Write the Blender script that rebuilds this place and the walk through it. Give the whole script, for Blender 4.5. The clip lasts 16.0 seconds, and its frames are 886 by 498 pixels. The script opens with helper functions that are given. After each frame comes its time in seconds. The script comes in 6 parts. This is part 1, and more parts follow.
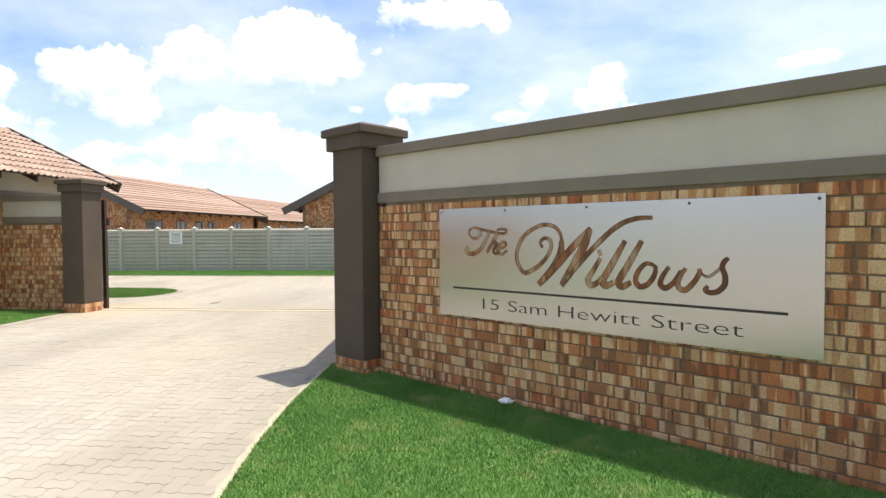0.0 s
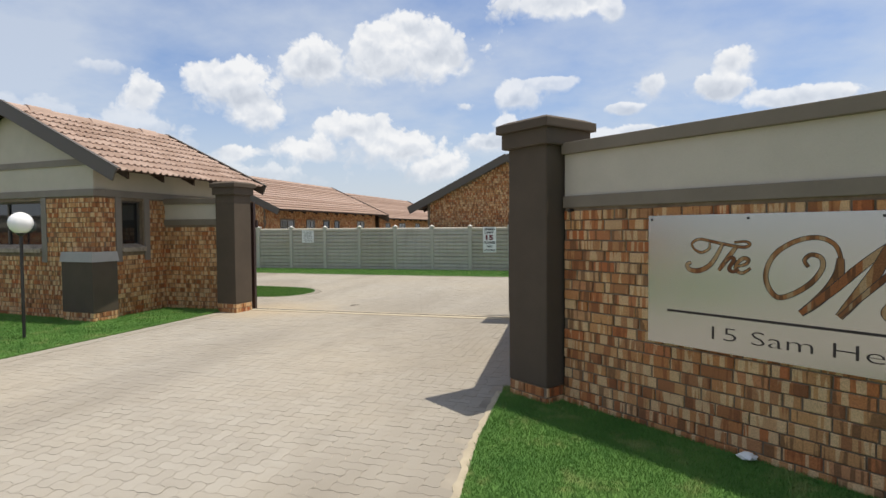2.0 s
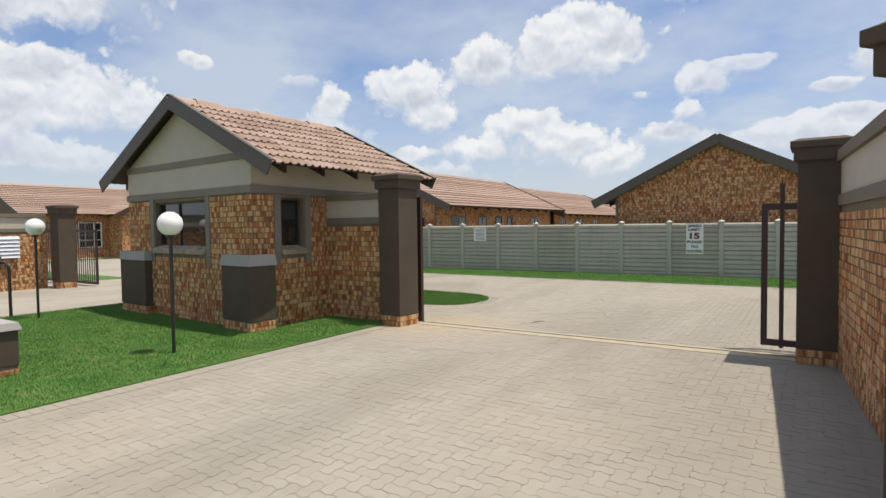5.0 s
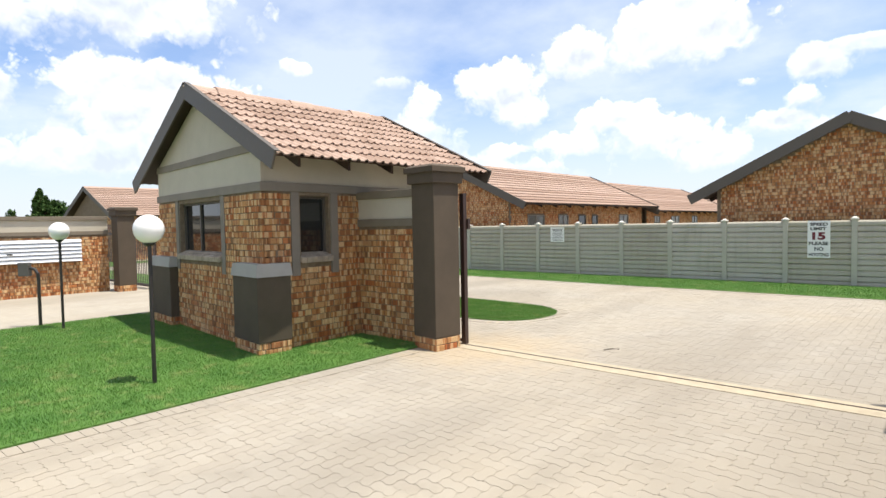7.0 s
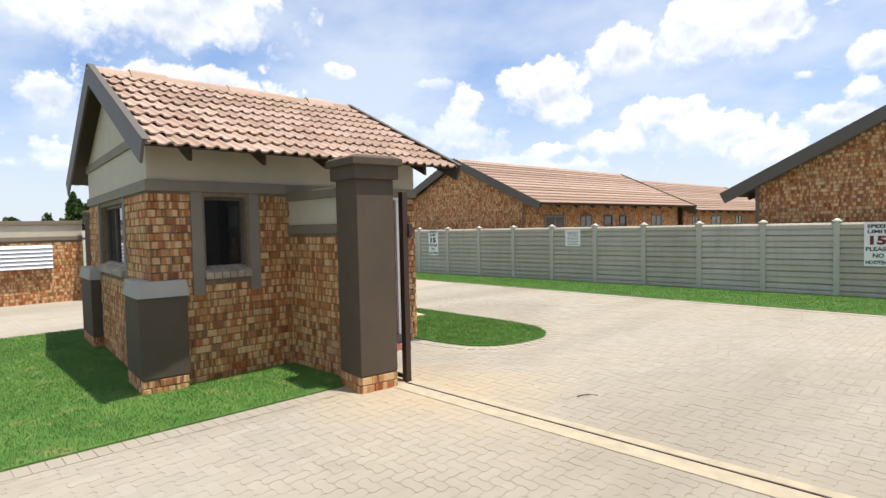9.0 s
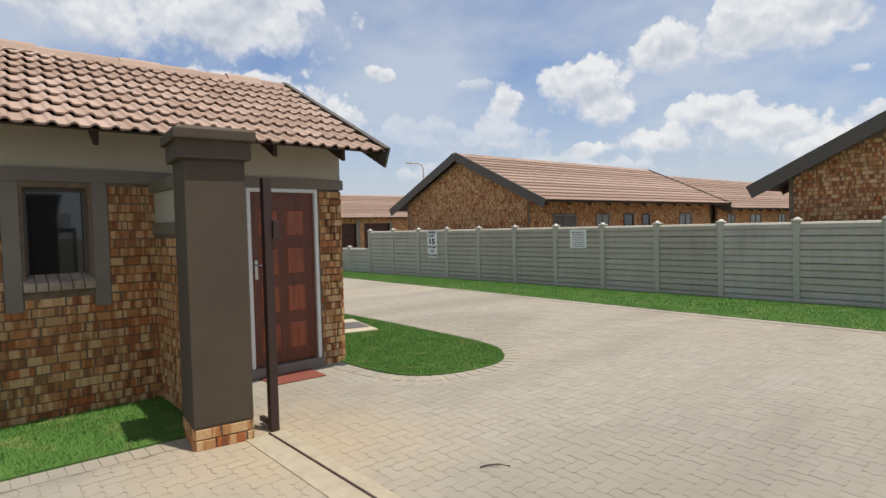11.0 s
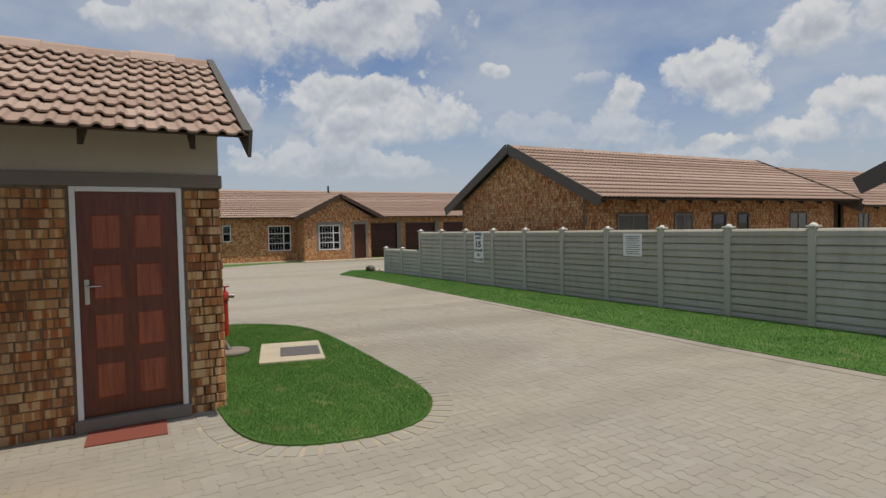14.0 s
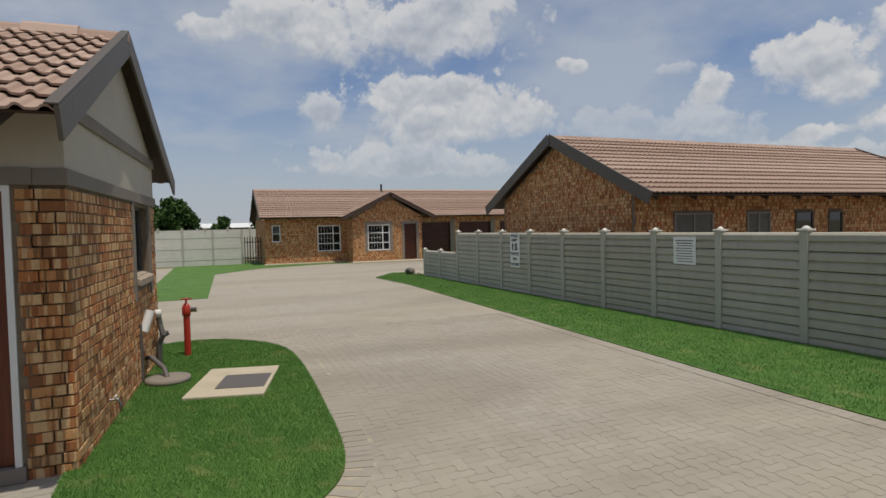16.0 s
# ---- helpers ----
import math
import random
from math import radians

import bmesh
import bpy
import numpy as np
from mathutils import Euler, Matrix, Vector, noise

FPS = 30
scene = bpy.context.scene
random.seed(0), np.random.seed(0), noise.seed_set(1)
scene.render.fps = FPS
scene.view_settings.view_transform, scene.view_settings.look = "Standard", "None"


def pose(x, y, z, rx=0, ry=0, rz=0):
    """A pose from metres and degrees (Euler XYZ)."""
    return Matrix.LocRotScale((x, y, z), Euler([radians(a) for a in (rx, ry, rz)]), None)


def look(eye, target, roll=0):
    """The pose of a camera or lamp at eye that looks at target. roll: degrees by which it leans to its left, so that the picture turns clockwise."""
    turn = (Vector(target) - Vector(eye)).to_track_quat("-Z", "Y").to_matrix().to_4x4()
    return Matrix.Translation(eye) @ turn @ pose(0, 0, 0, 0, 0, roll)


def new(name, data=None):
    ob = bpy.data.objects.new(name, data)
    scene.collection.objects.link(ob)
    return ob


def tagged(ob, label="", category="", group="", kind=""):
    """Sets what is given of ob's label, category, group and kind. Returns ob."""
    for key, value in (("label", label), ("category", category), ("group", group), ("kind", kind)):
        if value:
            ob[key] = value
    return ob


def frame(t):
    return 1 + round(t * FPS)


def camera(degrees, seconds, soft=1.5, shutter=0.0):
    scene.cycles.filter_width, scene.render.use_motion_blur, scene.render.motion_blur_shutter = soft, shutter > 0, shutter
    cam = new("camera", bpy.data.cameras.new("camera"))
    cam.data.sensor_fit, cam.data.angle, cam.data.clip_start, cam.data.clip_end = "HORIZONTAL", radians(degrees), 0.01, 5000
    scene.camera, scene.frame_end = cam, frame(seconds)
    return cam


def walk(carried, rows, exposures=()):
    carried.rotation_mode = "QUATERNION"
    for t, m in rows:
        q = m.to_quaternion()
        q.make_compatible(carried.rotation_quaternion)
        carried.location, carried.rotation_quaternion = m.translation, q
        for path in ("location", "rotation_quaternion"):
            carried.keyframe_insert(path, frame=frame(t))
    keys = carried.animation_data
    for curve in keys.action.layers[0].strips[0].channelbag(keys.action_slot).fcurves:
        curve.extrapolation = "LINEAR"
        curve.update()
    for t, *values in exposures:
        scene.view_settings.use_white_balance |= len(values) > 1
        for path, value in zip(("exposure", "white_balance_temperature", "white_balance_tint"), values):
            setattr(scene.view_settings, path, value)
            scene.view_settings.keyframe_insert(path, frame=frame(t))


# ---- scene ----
cam = camera(75.0, 16.0)
PATH = [
    (0, (0.519, 0.294, 1.442), (0.329, 2.284, 1.382), -0.4),
    (0.5, (0.359, 0.425, 1.486), (0.095, 2.406, 1.417), -0.5),
    (1, (0.186, 0.557, 1.5), (-0.164, 2.525, 1.433), -0.5),
    (1.5, (-0.061, 0.67, 1.529), (-0.512, 2.617, 1.462), -0.5),
    (2, (-0.286, 0.868, 1.559), (-0.841, 2.788, 1.488), -0.4),
    (2.5, (-0.485, 1.116, 1.582), (-1.178, 2.99, 1.506), -0.5),
    (3, (-0.704, 1.388, 1.587), (-1.485, 3.227, 1.51), -0.5),
    (3.5, (-0.901, 1.695, 1.602), (-1.736, 3.511, 1.523), -0.5),
    (4, (-1.059, 2.07, 1.615), (-1.953, 3.857, 1.533), -0.6),
    (4.5, (-1.248, 2.433, 1.617), (-2.229, 4.174, 1.535), -0.5),
    (5, (-1.46, 2.809, 1.611), (-2.542, 4.49, 1.531), -0.7),
    (7.5, (-2.016, 5.11, 1.672), (-3.372, 6.579, 1.596), -1.2),
    (8, (-2.106, 5.615, 1.654), (-3.481, 7.066, 1.586), -1.3),
    (8.5, (-2.158, 6.116, 1.708), (-3.561, 7.539, 1.631), -1.1),
    (9, (-2.182, 6.67, 1.712), (-3.616, 8.061, 1.634), -1.3),
    (9.5, (-2.27, 7.204, 1.721), (-3.718, 8.581, 1.635), -1.1),
    (10, (-2.346, 7.764, 1.691), (-3.817, 9.118, 1.611), -1.2),
    (12.5, (-2.695, 10.303, 1.638), (-4.313, 11.476, 1.564), -1.3),
    (13, (-2.758, 10.779, 1.658), (-4.411, 11.902, 1.585), -1.2),
    (13.5, (-2.813, 11.252, 1.681), (-4.518, 12.295, 1.609), -1.3),
    (14, (-2.891, 11.716, 1.73), (-4.639, 12.686, 1.657), -1.2),
    (14.5, (-3.021, 12.244, 1.738), (-4.804, 13.148, 1.666), -1.4),
    (15, (-3.185, 12.725, 1.751), (-5.001, 13.56, 1.68), -1.4),
    (15.5, (-3.463, 13.191, 1.787), (-5.301, 13.976, 1.714), -1.4),
    (16, (-3.846, 13.565, 1.782), (-5.704, 14.301, 1.708), -1.3),
]
walk(cam, [(t, look(eye, target, roll)) for t, eye, target, roll in PATH], exposures=[(0.0, 0.9), (0.5, 0.62), (1.5, 0.38), (2.2, 0.12), (3.0, -0.2), (3.5, -0.24), (5.0, 0.18), (7.5, 0.78), (9.0, 0.62), (10.0, 0.3), (12.5, -0.1), (14.5, -0.38), (16.0, -0.4)])

# ---- world and sun ----
SUN_DIR = Vector((0.62, 0.27, 2.45)).normalized()
ELEV = math.asin(SUN_DIR.z)
AZIM = math.atan2(SUN_DIR.x, SUN_DIR.y)


def nodes_of(tree):
    tree.nodes.clear()
    n, l = tree.nodes, tree.links

    def add(kind, **inputs):
        node = n.new(kind)
        for key, value in inputs.items():
            sock = node.inputs[int(key[1:])] if key[0] == "i" and key[1:].isdigit() else node.inputs[key.replace("_", " ")]
            if isinstance(value, bpy.types.NodeSocket):
                l.new(value, sock)
            else:
                sock.default_value = value
        return node
    return n, l, add


def math_node(add, op, a, b=0.0, clamp=False):
    node = add("ShaderNodeMath", i0=a, i1=b)
    node.operation = op
    node.use_clamp = clamp
    return node.outputs[0]


def mixc(add, fac, a, b, mode="MIX"):
    node = add("ShaderNodeMix")
    node.data_type, node.blend_type = "RGBA", mode
    tree = node.id_data
    for sock, value in ((node.inputs[0], fac), (node.inputs[6], a), (node.inputs[7], b)):
        if isinstance(value, bpy.types.NodeSocket):
            tree.links.new(value, sock)
        else:
            sock.default_value = value if not isinstance(value, tuple) or len(value) == 4 else (*value, 1)
    return node.outputs[2]


def ramp(add, fac, stops, interp="LINEAR"):
    node = add("ShaderNodeValToRGB", i0=fac)
    node.color_ramp.interpolation = interp
    el = node.color_ramp.elements
    while len(el) < len(stops):
        el.new(0.5)
    for e, (p, c) in zip(el, stops):
        e.position, e.color = p, (*c, 1) if len(c) == 3 else c
    return node.outputs[0]


def make_world():
    world = bpy.data.worlds.new("sky")
    scene.world = world
    world.use_nodes = True
    n, l, add = nodes_of(world.node_tree)
    sky = add("ShaderNodeTexSky")
    sky.sky_type, sky.sun_disc = "NISHITA", False
    sky.sun_elevation, sky.sun_rotation = ELEV, AZIM
    sky.air_density, sky.dust_density, sky.ozone_density = 1.0, 1.6, 1.2
    tc = add("ShaderNodeTexCoord")
    sep = add("ShaderNodeSeparateXYZ", i0=tc.outputs["Generated"])
    x, y, z = sep.outputs[0], sep.outputs[1], sep.outputs[2]
    az = math_node(add, "MULTIPLY", math_node(add, "ARCTAN2", x, y), 57.2958)
    el = math_node(add, "MULTIPLY", math_node(add, "ARCSINE", z), 57.2958)
    gen = tc.outputs["Generated"]
    up = add("ShaderNodeVectorMath", i0=gen, i1=(0.0, 0.0, 0.011)).outputs[0]

    def billow(vec, scale, detail):
        v = add("ShaderNodeTexVoronoi", Vector=vec, Scale=scale, Detail=detail, Roughness=0.55, Lacunarity=2.3)
        return math_node(add, "SUBTRACT", 0.5, v.outputs["Distance"])
    warp = add("ShaderNodeTexNoise", Vector=gen, Scale=22.0, Detail=3.0, Roughness=0.6)
    warp_off = add("ShaderNodeVectorMath", i0=warp.outputs["Color"], i1=(-0.5, -0.5, -0.5)).outputs[0]
    bend = add("ShaderNodeVectorMath", i0=warp_off, i1=(0.035, 0.035, 0.03))
    bend.operation = "MULTIPLY"
    here = add("ShaderNodeVectorMath", i0=gen, i1=bend.outputs[0]).outputs[0]
    above = add("ShaderNodeVectorMath", i0=up, i1=bend.outputs[0]).outputs[0]
    puff = billow(here, 15.0, 3.0)
    shade_here = add("ShaderNodeTexNoise", Vector=here, Scale=16.0, Detail=3.0, Roughness=0.5).outputs[0]
    shade_up = add("ShaderNodeTexNoise", Vector=above, Scale=16.0, Detail=3.0, Roughness=0.5).outputs[0]
    drift = add("ShaderNodeTexNoise", Vector=gen, Scale=7.0, Detail=6.0, Roughness=0.6, Distortion=0.3).outputs[0]
    total = height = thick = None
    for a0, e0, sa, se, heavy in CLOUDS:
        da = math_node(add, "MULTIPLY_ADD", az, 1 / sa)
        da.node.inputs[2].default_value = -a0 / sa
        de = math_node(add, "MULTIPLY_ADD", el, 1 / se)
        de.node.inputs[2].default_value = -e0 / se
        r2 = math_node(add, "MULTIPLY_ADD", da, da)
        n_ = r2.node
        l.new(math_node(add, "MULTIPLY", de, de), n_.inputs[2])
        w = math_node(add, "EXPONENT", math_node(add, "MULTIPLY", math_node(add, "SQRT", r2), -5.0))
        h = math_node(add, "MULTIPLY", w, math_node(add, "MINIMUM", math_node(add, "MAXIMUM", de, -1.5), 1.5))
        k = math_node(add, "MULTIPLY", w, heavy)
        total = w if total is None else math_node(add, "ADD", total, w)
        height = h if height is None else math_node(add, "ADD", height, h)
        thick = k if thick is None else math_node(add, "ADD", thick, k)
    safe = math_node(add, "MAXIMUM", total, 1e-9)
    height, thick = math_node(add, "DIVIDE", height, safe), math_node(add, "DIVIDE", thick, safe)
    field = math_node(add, "ADD", math_node(add, "MULTIPLY", math_node(add, "LOGARITHM", safe, math.e), 0.2), 1.0)
    dens = math_node(add, "ADD", math_node(add, "ADD", math_node(add, "MULTIPLY", math_node(add, "MAXIMUM", field, -1.0), 1.5), 0.62), math_node(add, "ADD", math_node(add, "MULTIPLY", puff, 1.2), math_node(add, "MULTIPLY", math_node(add, "SUBTRACT", drift, 0.5), 1.1)))
    # crisp heads, frayed and thin bases
    soft = math_node(add, "ADD", 0.3, math_node(add, "MULTIPLY", math_node(add, "MAXIMUM", math_node(add, "SUBTRACT", 0.35, height), 0.0), 0.5))
    cover = math_node(add, "DIVIDE", math_node(add, "ADD", dens, -0.02), soft, clamp=True)
    cover = math_node(add, "MULTIPLY", math_node(add, "SMOOTH_MIN", cover, 1.0), thick, clamp=True)
    den = math_node(add, "ADD", math_node(add, "MAXIMUM", z, 0.0), 0.2)
    flat = add("ShaderNodeCombineXYZ", i0=math_node(add, "DIVIDE", x, den), i1=math_node(add, "DIVIDE", y, den), i2=0.0).outputs[0]
    wide = add("ShaderNodeTexNoise", Vector=flat, Scale=1.3, Detail=7.0, Roughness=0.55).outputs[0]
    away = ramp(add, math_node(add, "MAXIMUM", math_node(add, "MULTIPLY", math_node(add, "ABSOLUTE", math_node(add, "ADD", az, 33.0)), 0.0111), math_node(add, "MULTIPLY", el, 0.025)), [(0.72, (0, 0, 0)), (0.9, (1, 1, 1))])
    rest = math_node(add, "MULTIPLY", away, ramp(add, wide, [(0.48, (0, 0, 0)), (0.62, (0.8, 0.8, 0.8))]))
    veil = math_node(add, "MULTIPLY", ramp(add, wide, [(0.36, (0.1, 0.1, 0.1)), (0.6, (0.72, 0.72, 0.72))]), math_node(add, "SUBTRACT", 0.95, math_node(add, "MULTIPLY", away, 0.25)))
    haze = ramp(add, math_node(add, "MULTIPLY", el, 0.05), [(0.0, (0.9, 0.9, 0.9)), (0.35, (0.5, 0.5, 0.5)), (0.75, (0.0, 0.0, 0.0))])
    allc = math_node(add, "MAXIMUM", cover, rest)
    lit = math_node(add, "ADD", math_node(add, "MULTIPLY", math_node(add, "SUBTRACT", shade_here, shade_up), 2.4), math_node(add, "MULTIPLY_ADD", height, 0.26))
    lit.node.inputs[1].links[0].from_node.inputs[2].default_value = 0.62
    lit = math_node(add, "SUBTRACT", lit, math_node(add, "MULTIPLY", math_node(add, "MAXIMUM", math_node(add, "SUBTRACT", dens, 0.7), 0.0), 0.35))
    tone = ramp(add, lit, [(0.1, (5.0, 5.35, 5.95)), (0.5, (6.5, 6.75, 7.15)), (0.85, (8.1, 8.1, 8.1))])
    clear = mixc(add, math_node(add, "MAXIMUM", veil, haze), mixc(add, 1.0, sky.outputs[0], (0.93, 1.04, 1.24, 1), "MULTIPLY"), (5.8, 6.25, 6.85, 1))
    col = mixc(add, allc, clear, tone)
    bg = add("ShaderNodeBackground", Color=col, Strength=0.1)
    add("ShaderNodeOutputWorld", Surface=bg.outputs[0])


CLOUDS = []


def cloud(azimuth, elevation, wide, high, heavy=1.0):
    """A heap of cumulus; degrees from north and above the horizon, and how solid it is."""
    CLOUDS.append((azimuth, elevation, wide, high, heavy))


cloud(-22.1, 16.5, 5.4, 3.1, 1.0)
cloud(-17.6, 16.5, 5.7, 2.7, 1.0)
cloud(-18.9, 18.9, 3.3, 1.4, 1.0)
cloud(-27.8, 15.4, 4.0, 2.1, 1.0)
cloud(-35.6, 12.8, 4.3, 2.3, 1.0)
cloud(-33.1, 10.7, 3.1, 2.1, 1.0)
cloud(-36.4, 14.2, 2.6, 1.2, 1.0)
cloud(-43.3, 11.7, 1.8, 1.6, 1.0)
cloud(-24.6, 9.6, 4.5, 1.8, 1.0)
cloud(-20.8, 8.0, 5.4, 2.0, 1.0)
cloud(-16.6, 5.9, 3.6, 1.4, 1.0)
cloud(-28.4, 7.6, 3.9, 1.6, 1.0)
cloud(-35.4, 7.1, 2.1, 1.0, 1.0)
cloud(-5.6, 13.7, 3.4, 0.8, 0.7)
cloud(-8.8, 12.4, 2.4, 1.3, 0.8)
cloud(-9.9, 10.1, 2.0, 1.1, 0.8)
cloud(-11.6, 8.4, 2.4, 1.0, 0.9)
cloud(-13.8, 11.7, 1.6, 0.8, 0.8)
cloud(1.4, 11.0, 1.8, 0.5, 0.8)
cloud(-1.8, 7.2, 7.0, 1.4, 0.7)
cloud(1.8, 8.7, 3.5, 0.8, 0.8)
cloud(-55.1, 14.7, 0.9, 0.7, 0.9)
cloud(-46.9, 13.7, 2.3, 1.0, 0.45)
cloud(-41.8, 5.1, 14.3, 1.5, 0.55)
cloud(-50.6, 9.1, 6.1, 2.0, 0.35)
cloud(-44.9, 8.5, 5.9, 2.1, 0.6)
cloud(-70.6, 18.8, 10.3, 3.4, 0.95)
cloud(-79.5, 17.8, 4.2, 2.5, 1)
cloud(-84.2, 19.2, 4.5, 1.9, 0.9)
cloud(-89.8, 18.0, 2.7, 1.4, 0.9)
cloud(-65.7, 20.3, 6.5, 2.2, 0.9)
cloud(-68.6, 13.1, 6.2, 2.0, 1)
cloud(-72.9, 12.2, 3.8, 2.1, 1)
cloud(-62.0, 11.2, 4.0, 2.5, 0.9)
cloud(-68.7, 9.9, 9.5, 2.0, 0.9)
cloud(-73.1, 6.4, 9.1, 2.1, 0.7)
cloud(-65.5, 5.8, 5.0, 1.4, 0.6)
cloud(-79.2, 11.5, 3.1, 2.0, 0.8)
cloud(-56.1, 15.0, 0.9, 0.7, 0.9)
cloud(-6.1, 20.4, 7.2, 1.6, 1.0)
cloud(0.2, 19.6, 1.4, 1.2, 0.9)
cloud(10.5, 14.4, 2.1, 1.3, 1.0)
cloud(9.0, 12.2, 2.6, 1.3, 1.0)
cloud(15.6, 10.7, 4.5, 0.9, 0.9)
cloud(3.5, 13.0, 1.6, 1.3, 0.9)
cloud(1.4, 10.9, 1.5, 0.5, 0.8)
cloud(26.5, 13.9, 2.4, 0.8, 1)
make_world()
sun = new("sun", bpy.data.lights.new("sun", "SUN"))
sun.data.energy, sun.data.angle, sun.data.color = 4.2, radians(0.53), (1.0, 0.93, 0.82)
sun.matrix_world = look((0, 0, 30), Vector((0, 0, 30)) - SUN_DIR)

# ---- materials ----
MATS = {}


def material(name, build):
    if name not in MATS:
        m = bpy.data.materials.new(name)
        m.use_nodes = True
        build(m, *nodes_of(m.node_tree))
        MATS[name] = m
    return MATS[name]


def finish(add, color, rough=0.8, bump=None, dist=0.003, strength=0.5, metal=0.0, spec=0.4):
    kw = dict(Base_Color=color, Roughness=rough, Metallic=metal)
    b = add("ShaderNodeBsdfPrincipled", **kw)
    b.inputs["Specular IOR Level"].default_value = spec
    if bump is not None:
        bn = add("ShaderNodeBump", Height=bump, Distance=dist, Strength=strength)
        b.id_data.links.new(bn.outputs[0], b.inputs["Normal"])
    add("ShaderNodeOutputMaterial", Surface=b.outputs[0])


def world_pos(add):
    return add("ShaderNodeNewGeometry").outputs["Position"]


def piece_random(add):
    a = add("ShaderNodeObjectInfo").outputs["Random"]
    b = add("ShaderNodeNewGeometry").outputs["Random Per Island"]
    return math_node(add, "FRACT", math_node(add, "ADD", a, math_node(add, "MULTIPLY", b, 7.31)))


def plaster(name, color, var=0.08, scale=3.0, rough=0.85):
    def build(m, n, l, add):
        p = world_pos(add)
        a = add("ShaderNodeTexNoise", Vector=p, Scale=scale, Detail=5.0, Roughness=0.6).outputs[0]
        f = add("ShaderNodeTexNoise", Vector=p, Scale=90.0, Detail=3.0).outputs[0]
        lo, hi = tuple(c * (1 - var) for c in color), tuple(c * (1 + var) for c in color)
        c = mixc(add, ramp(add, a, [(0.3, (0, 0, 0)), (0.7, (1, 1, 1))]), lo, hi)
        c = mixc(add, 0.12, c, mixc(add, f, (0.2, 0.2, 0.2), (1, 1, 1)), "MULTIPLY")
        h = math_node(add, "ADD", f, math_node(add, "MULTIPLY", a, 2.0))
        finish(add, c, rough, h, 0.002, 0.5)
    return material(name, build)


def brick_material(name, tint=1.0):
    def build(m, n, l, add):
        p = world_pos(add)
        r = piece_random(add)
        base = ramp(add, r, [(0.0, (0.45, 0.17, 0.075)), (0.14, (0.5, 0.25, 0.115)), (0.27, (0.56, 0.36, 0.2)), (0.4, (0.5, 0.26, 0.125)),
                             (0.52, (0.34, 0.15, 0.075)), (0.64, (0.6, 0.42, 0.26)), (0.76, (0.46, 0.16, 0.07)), (0.88, (0.57, 0.35, 0.18)), (1.0, (0.4, 0.21, 0.11))])
        off = add("ShaderNodeCombineXYZ", i0=math_node(add, "MULTIPLY", r, 41.0), i1=math_node(add, "MULTIPLY", r, 17.0), i2=0.0).outputs[0]
        q = add("ShaderNodeVectorMath", i0=p, i1=off).outputs[0]
        blot = add("ShaderNodeTexNoise", Vector=add("ShaderNodeMapping", Vector=q, Scale=(1.0, 1.0, 0.07)).outputs[0], Scale=15.0, Detail=2.0, Roughness=0.5).outputs[0]
        dark = ramp(add, blot, [(0.56, (0, 0, 0)), (0.585, (1, 1, 1))])
        pale = ramp(add, blot, [(0.435, (1, 1, 1)), (0.455, (0, 0, 0))])
        c = mixc(add, math_node(add, "MULTIPLY", dark, 0.7), base, mixc(add, ramp(add, r, [(0.35, (0, 0, 0)), (0.65, (1, 1, 1))]), (0.27, 0.1, 0.05), (0.14, 0.08, 0.05)))
        c = mixc(add, math_node(add, "MULTIPLY", pale, 0.75), c, (0.72, 0.58, 0.4))
        fine = add("ShaderNodeTexNoise", Vector=p, Scale=120.0, Detail=4.0, Roughness=0.7).outputs[0]
        c = mixc(add, 0.55, c, mixc(add, ramp(add, fine, [(0.35, (0, 0, 0)), (0.62, (1, 1, 1))]), (0.5, 0.48, 0.46), (1.25, 1.22, 1.2)), "MULTIPLY")
        weather = add("ShaderNodeTexNoise", Vector=p, Scale=1.3, Detail=4.0, Roughness=0.6).outputs[0]
        c = mixc(add, ramp(add, weather, [(0.48, (0, 0, 0)), (0.75, (0.4, 0.4, 0.4))]), c, (0.23, 0.15, 0.095))
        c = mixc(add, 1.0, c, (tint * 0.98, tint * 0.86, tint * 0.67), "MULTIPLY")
        finish(add, c, 0.85, fine, 0.006, 0.9, spec=0.25)
    return material(name, build)


def mortar_material():
    return plaster("mortar", (0.2, 0.15, 0.1), 0.25, 12.0, 0.95)


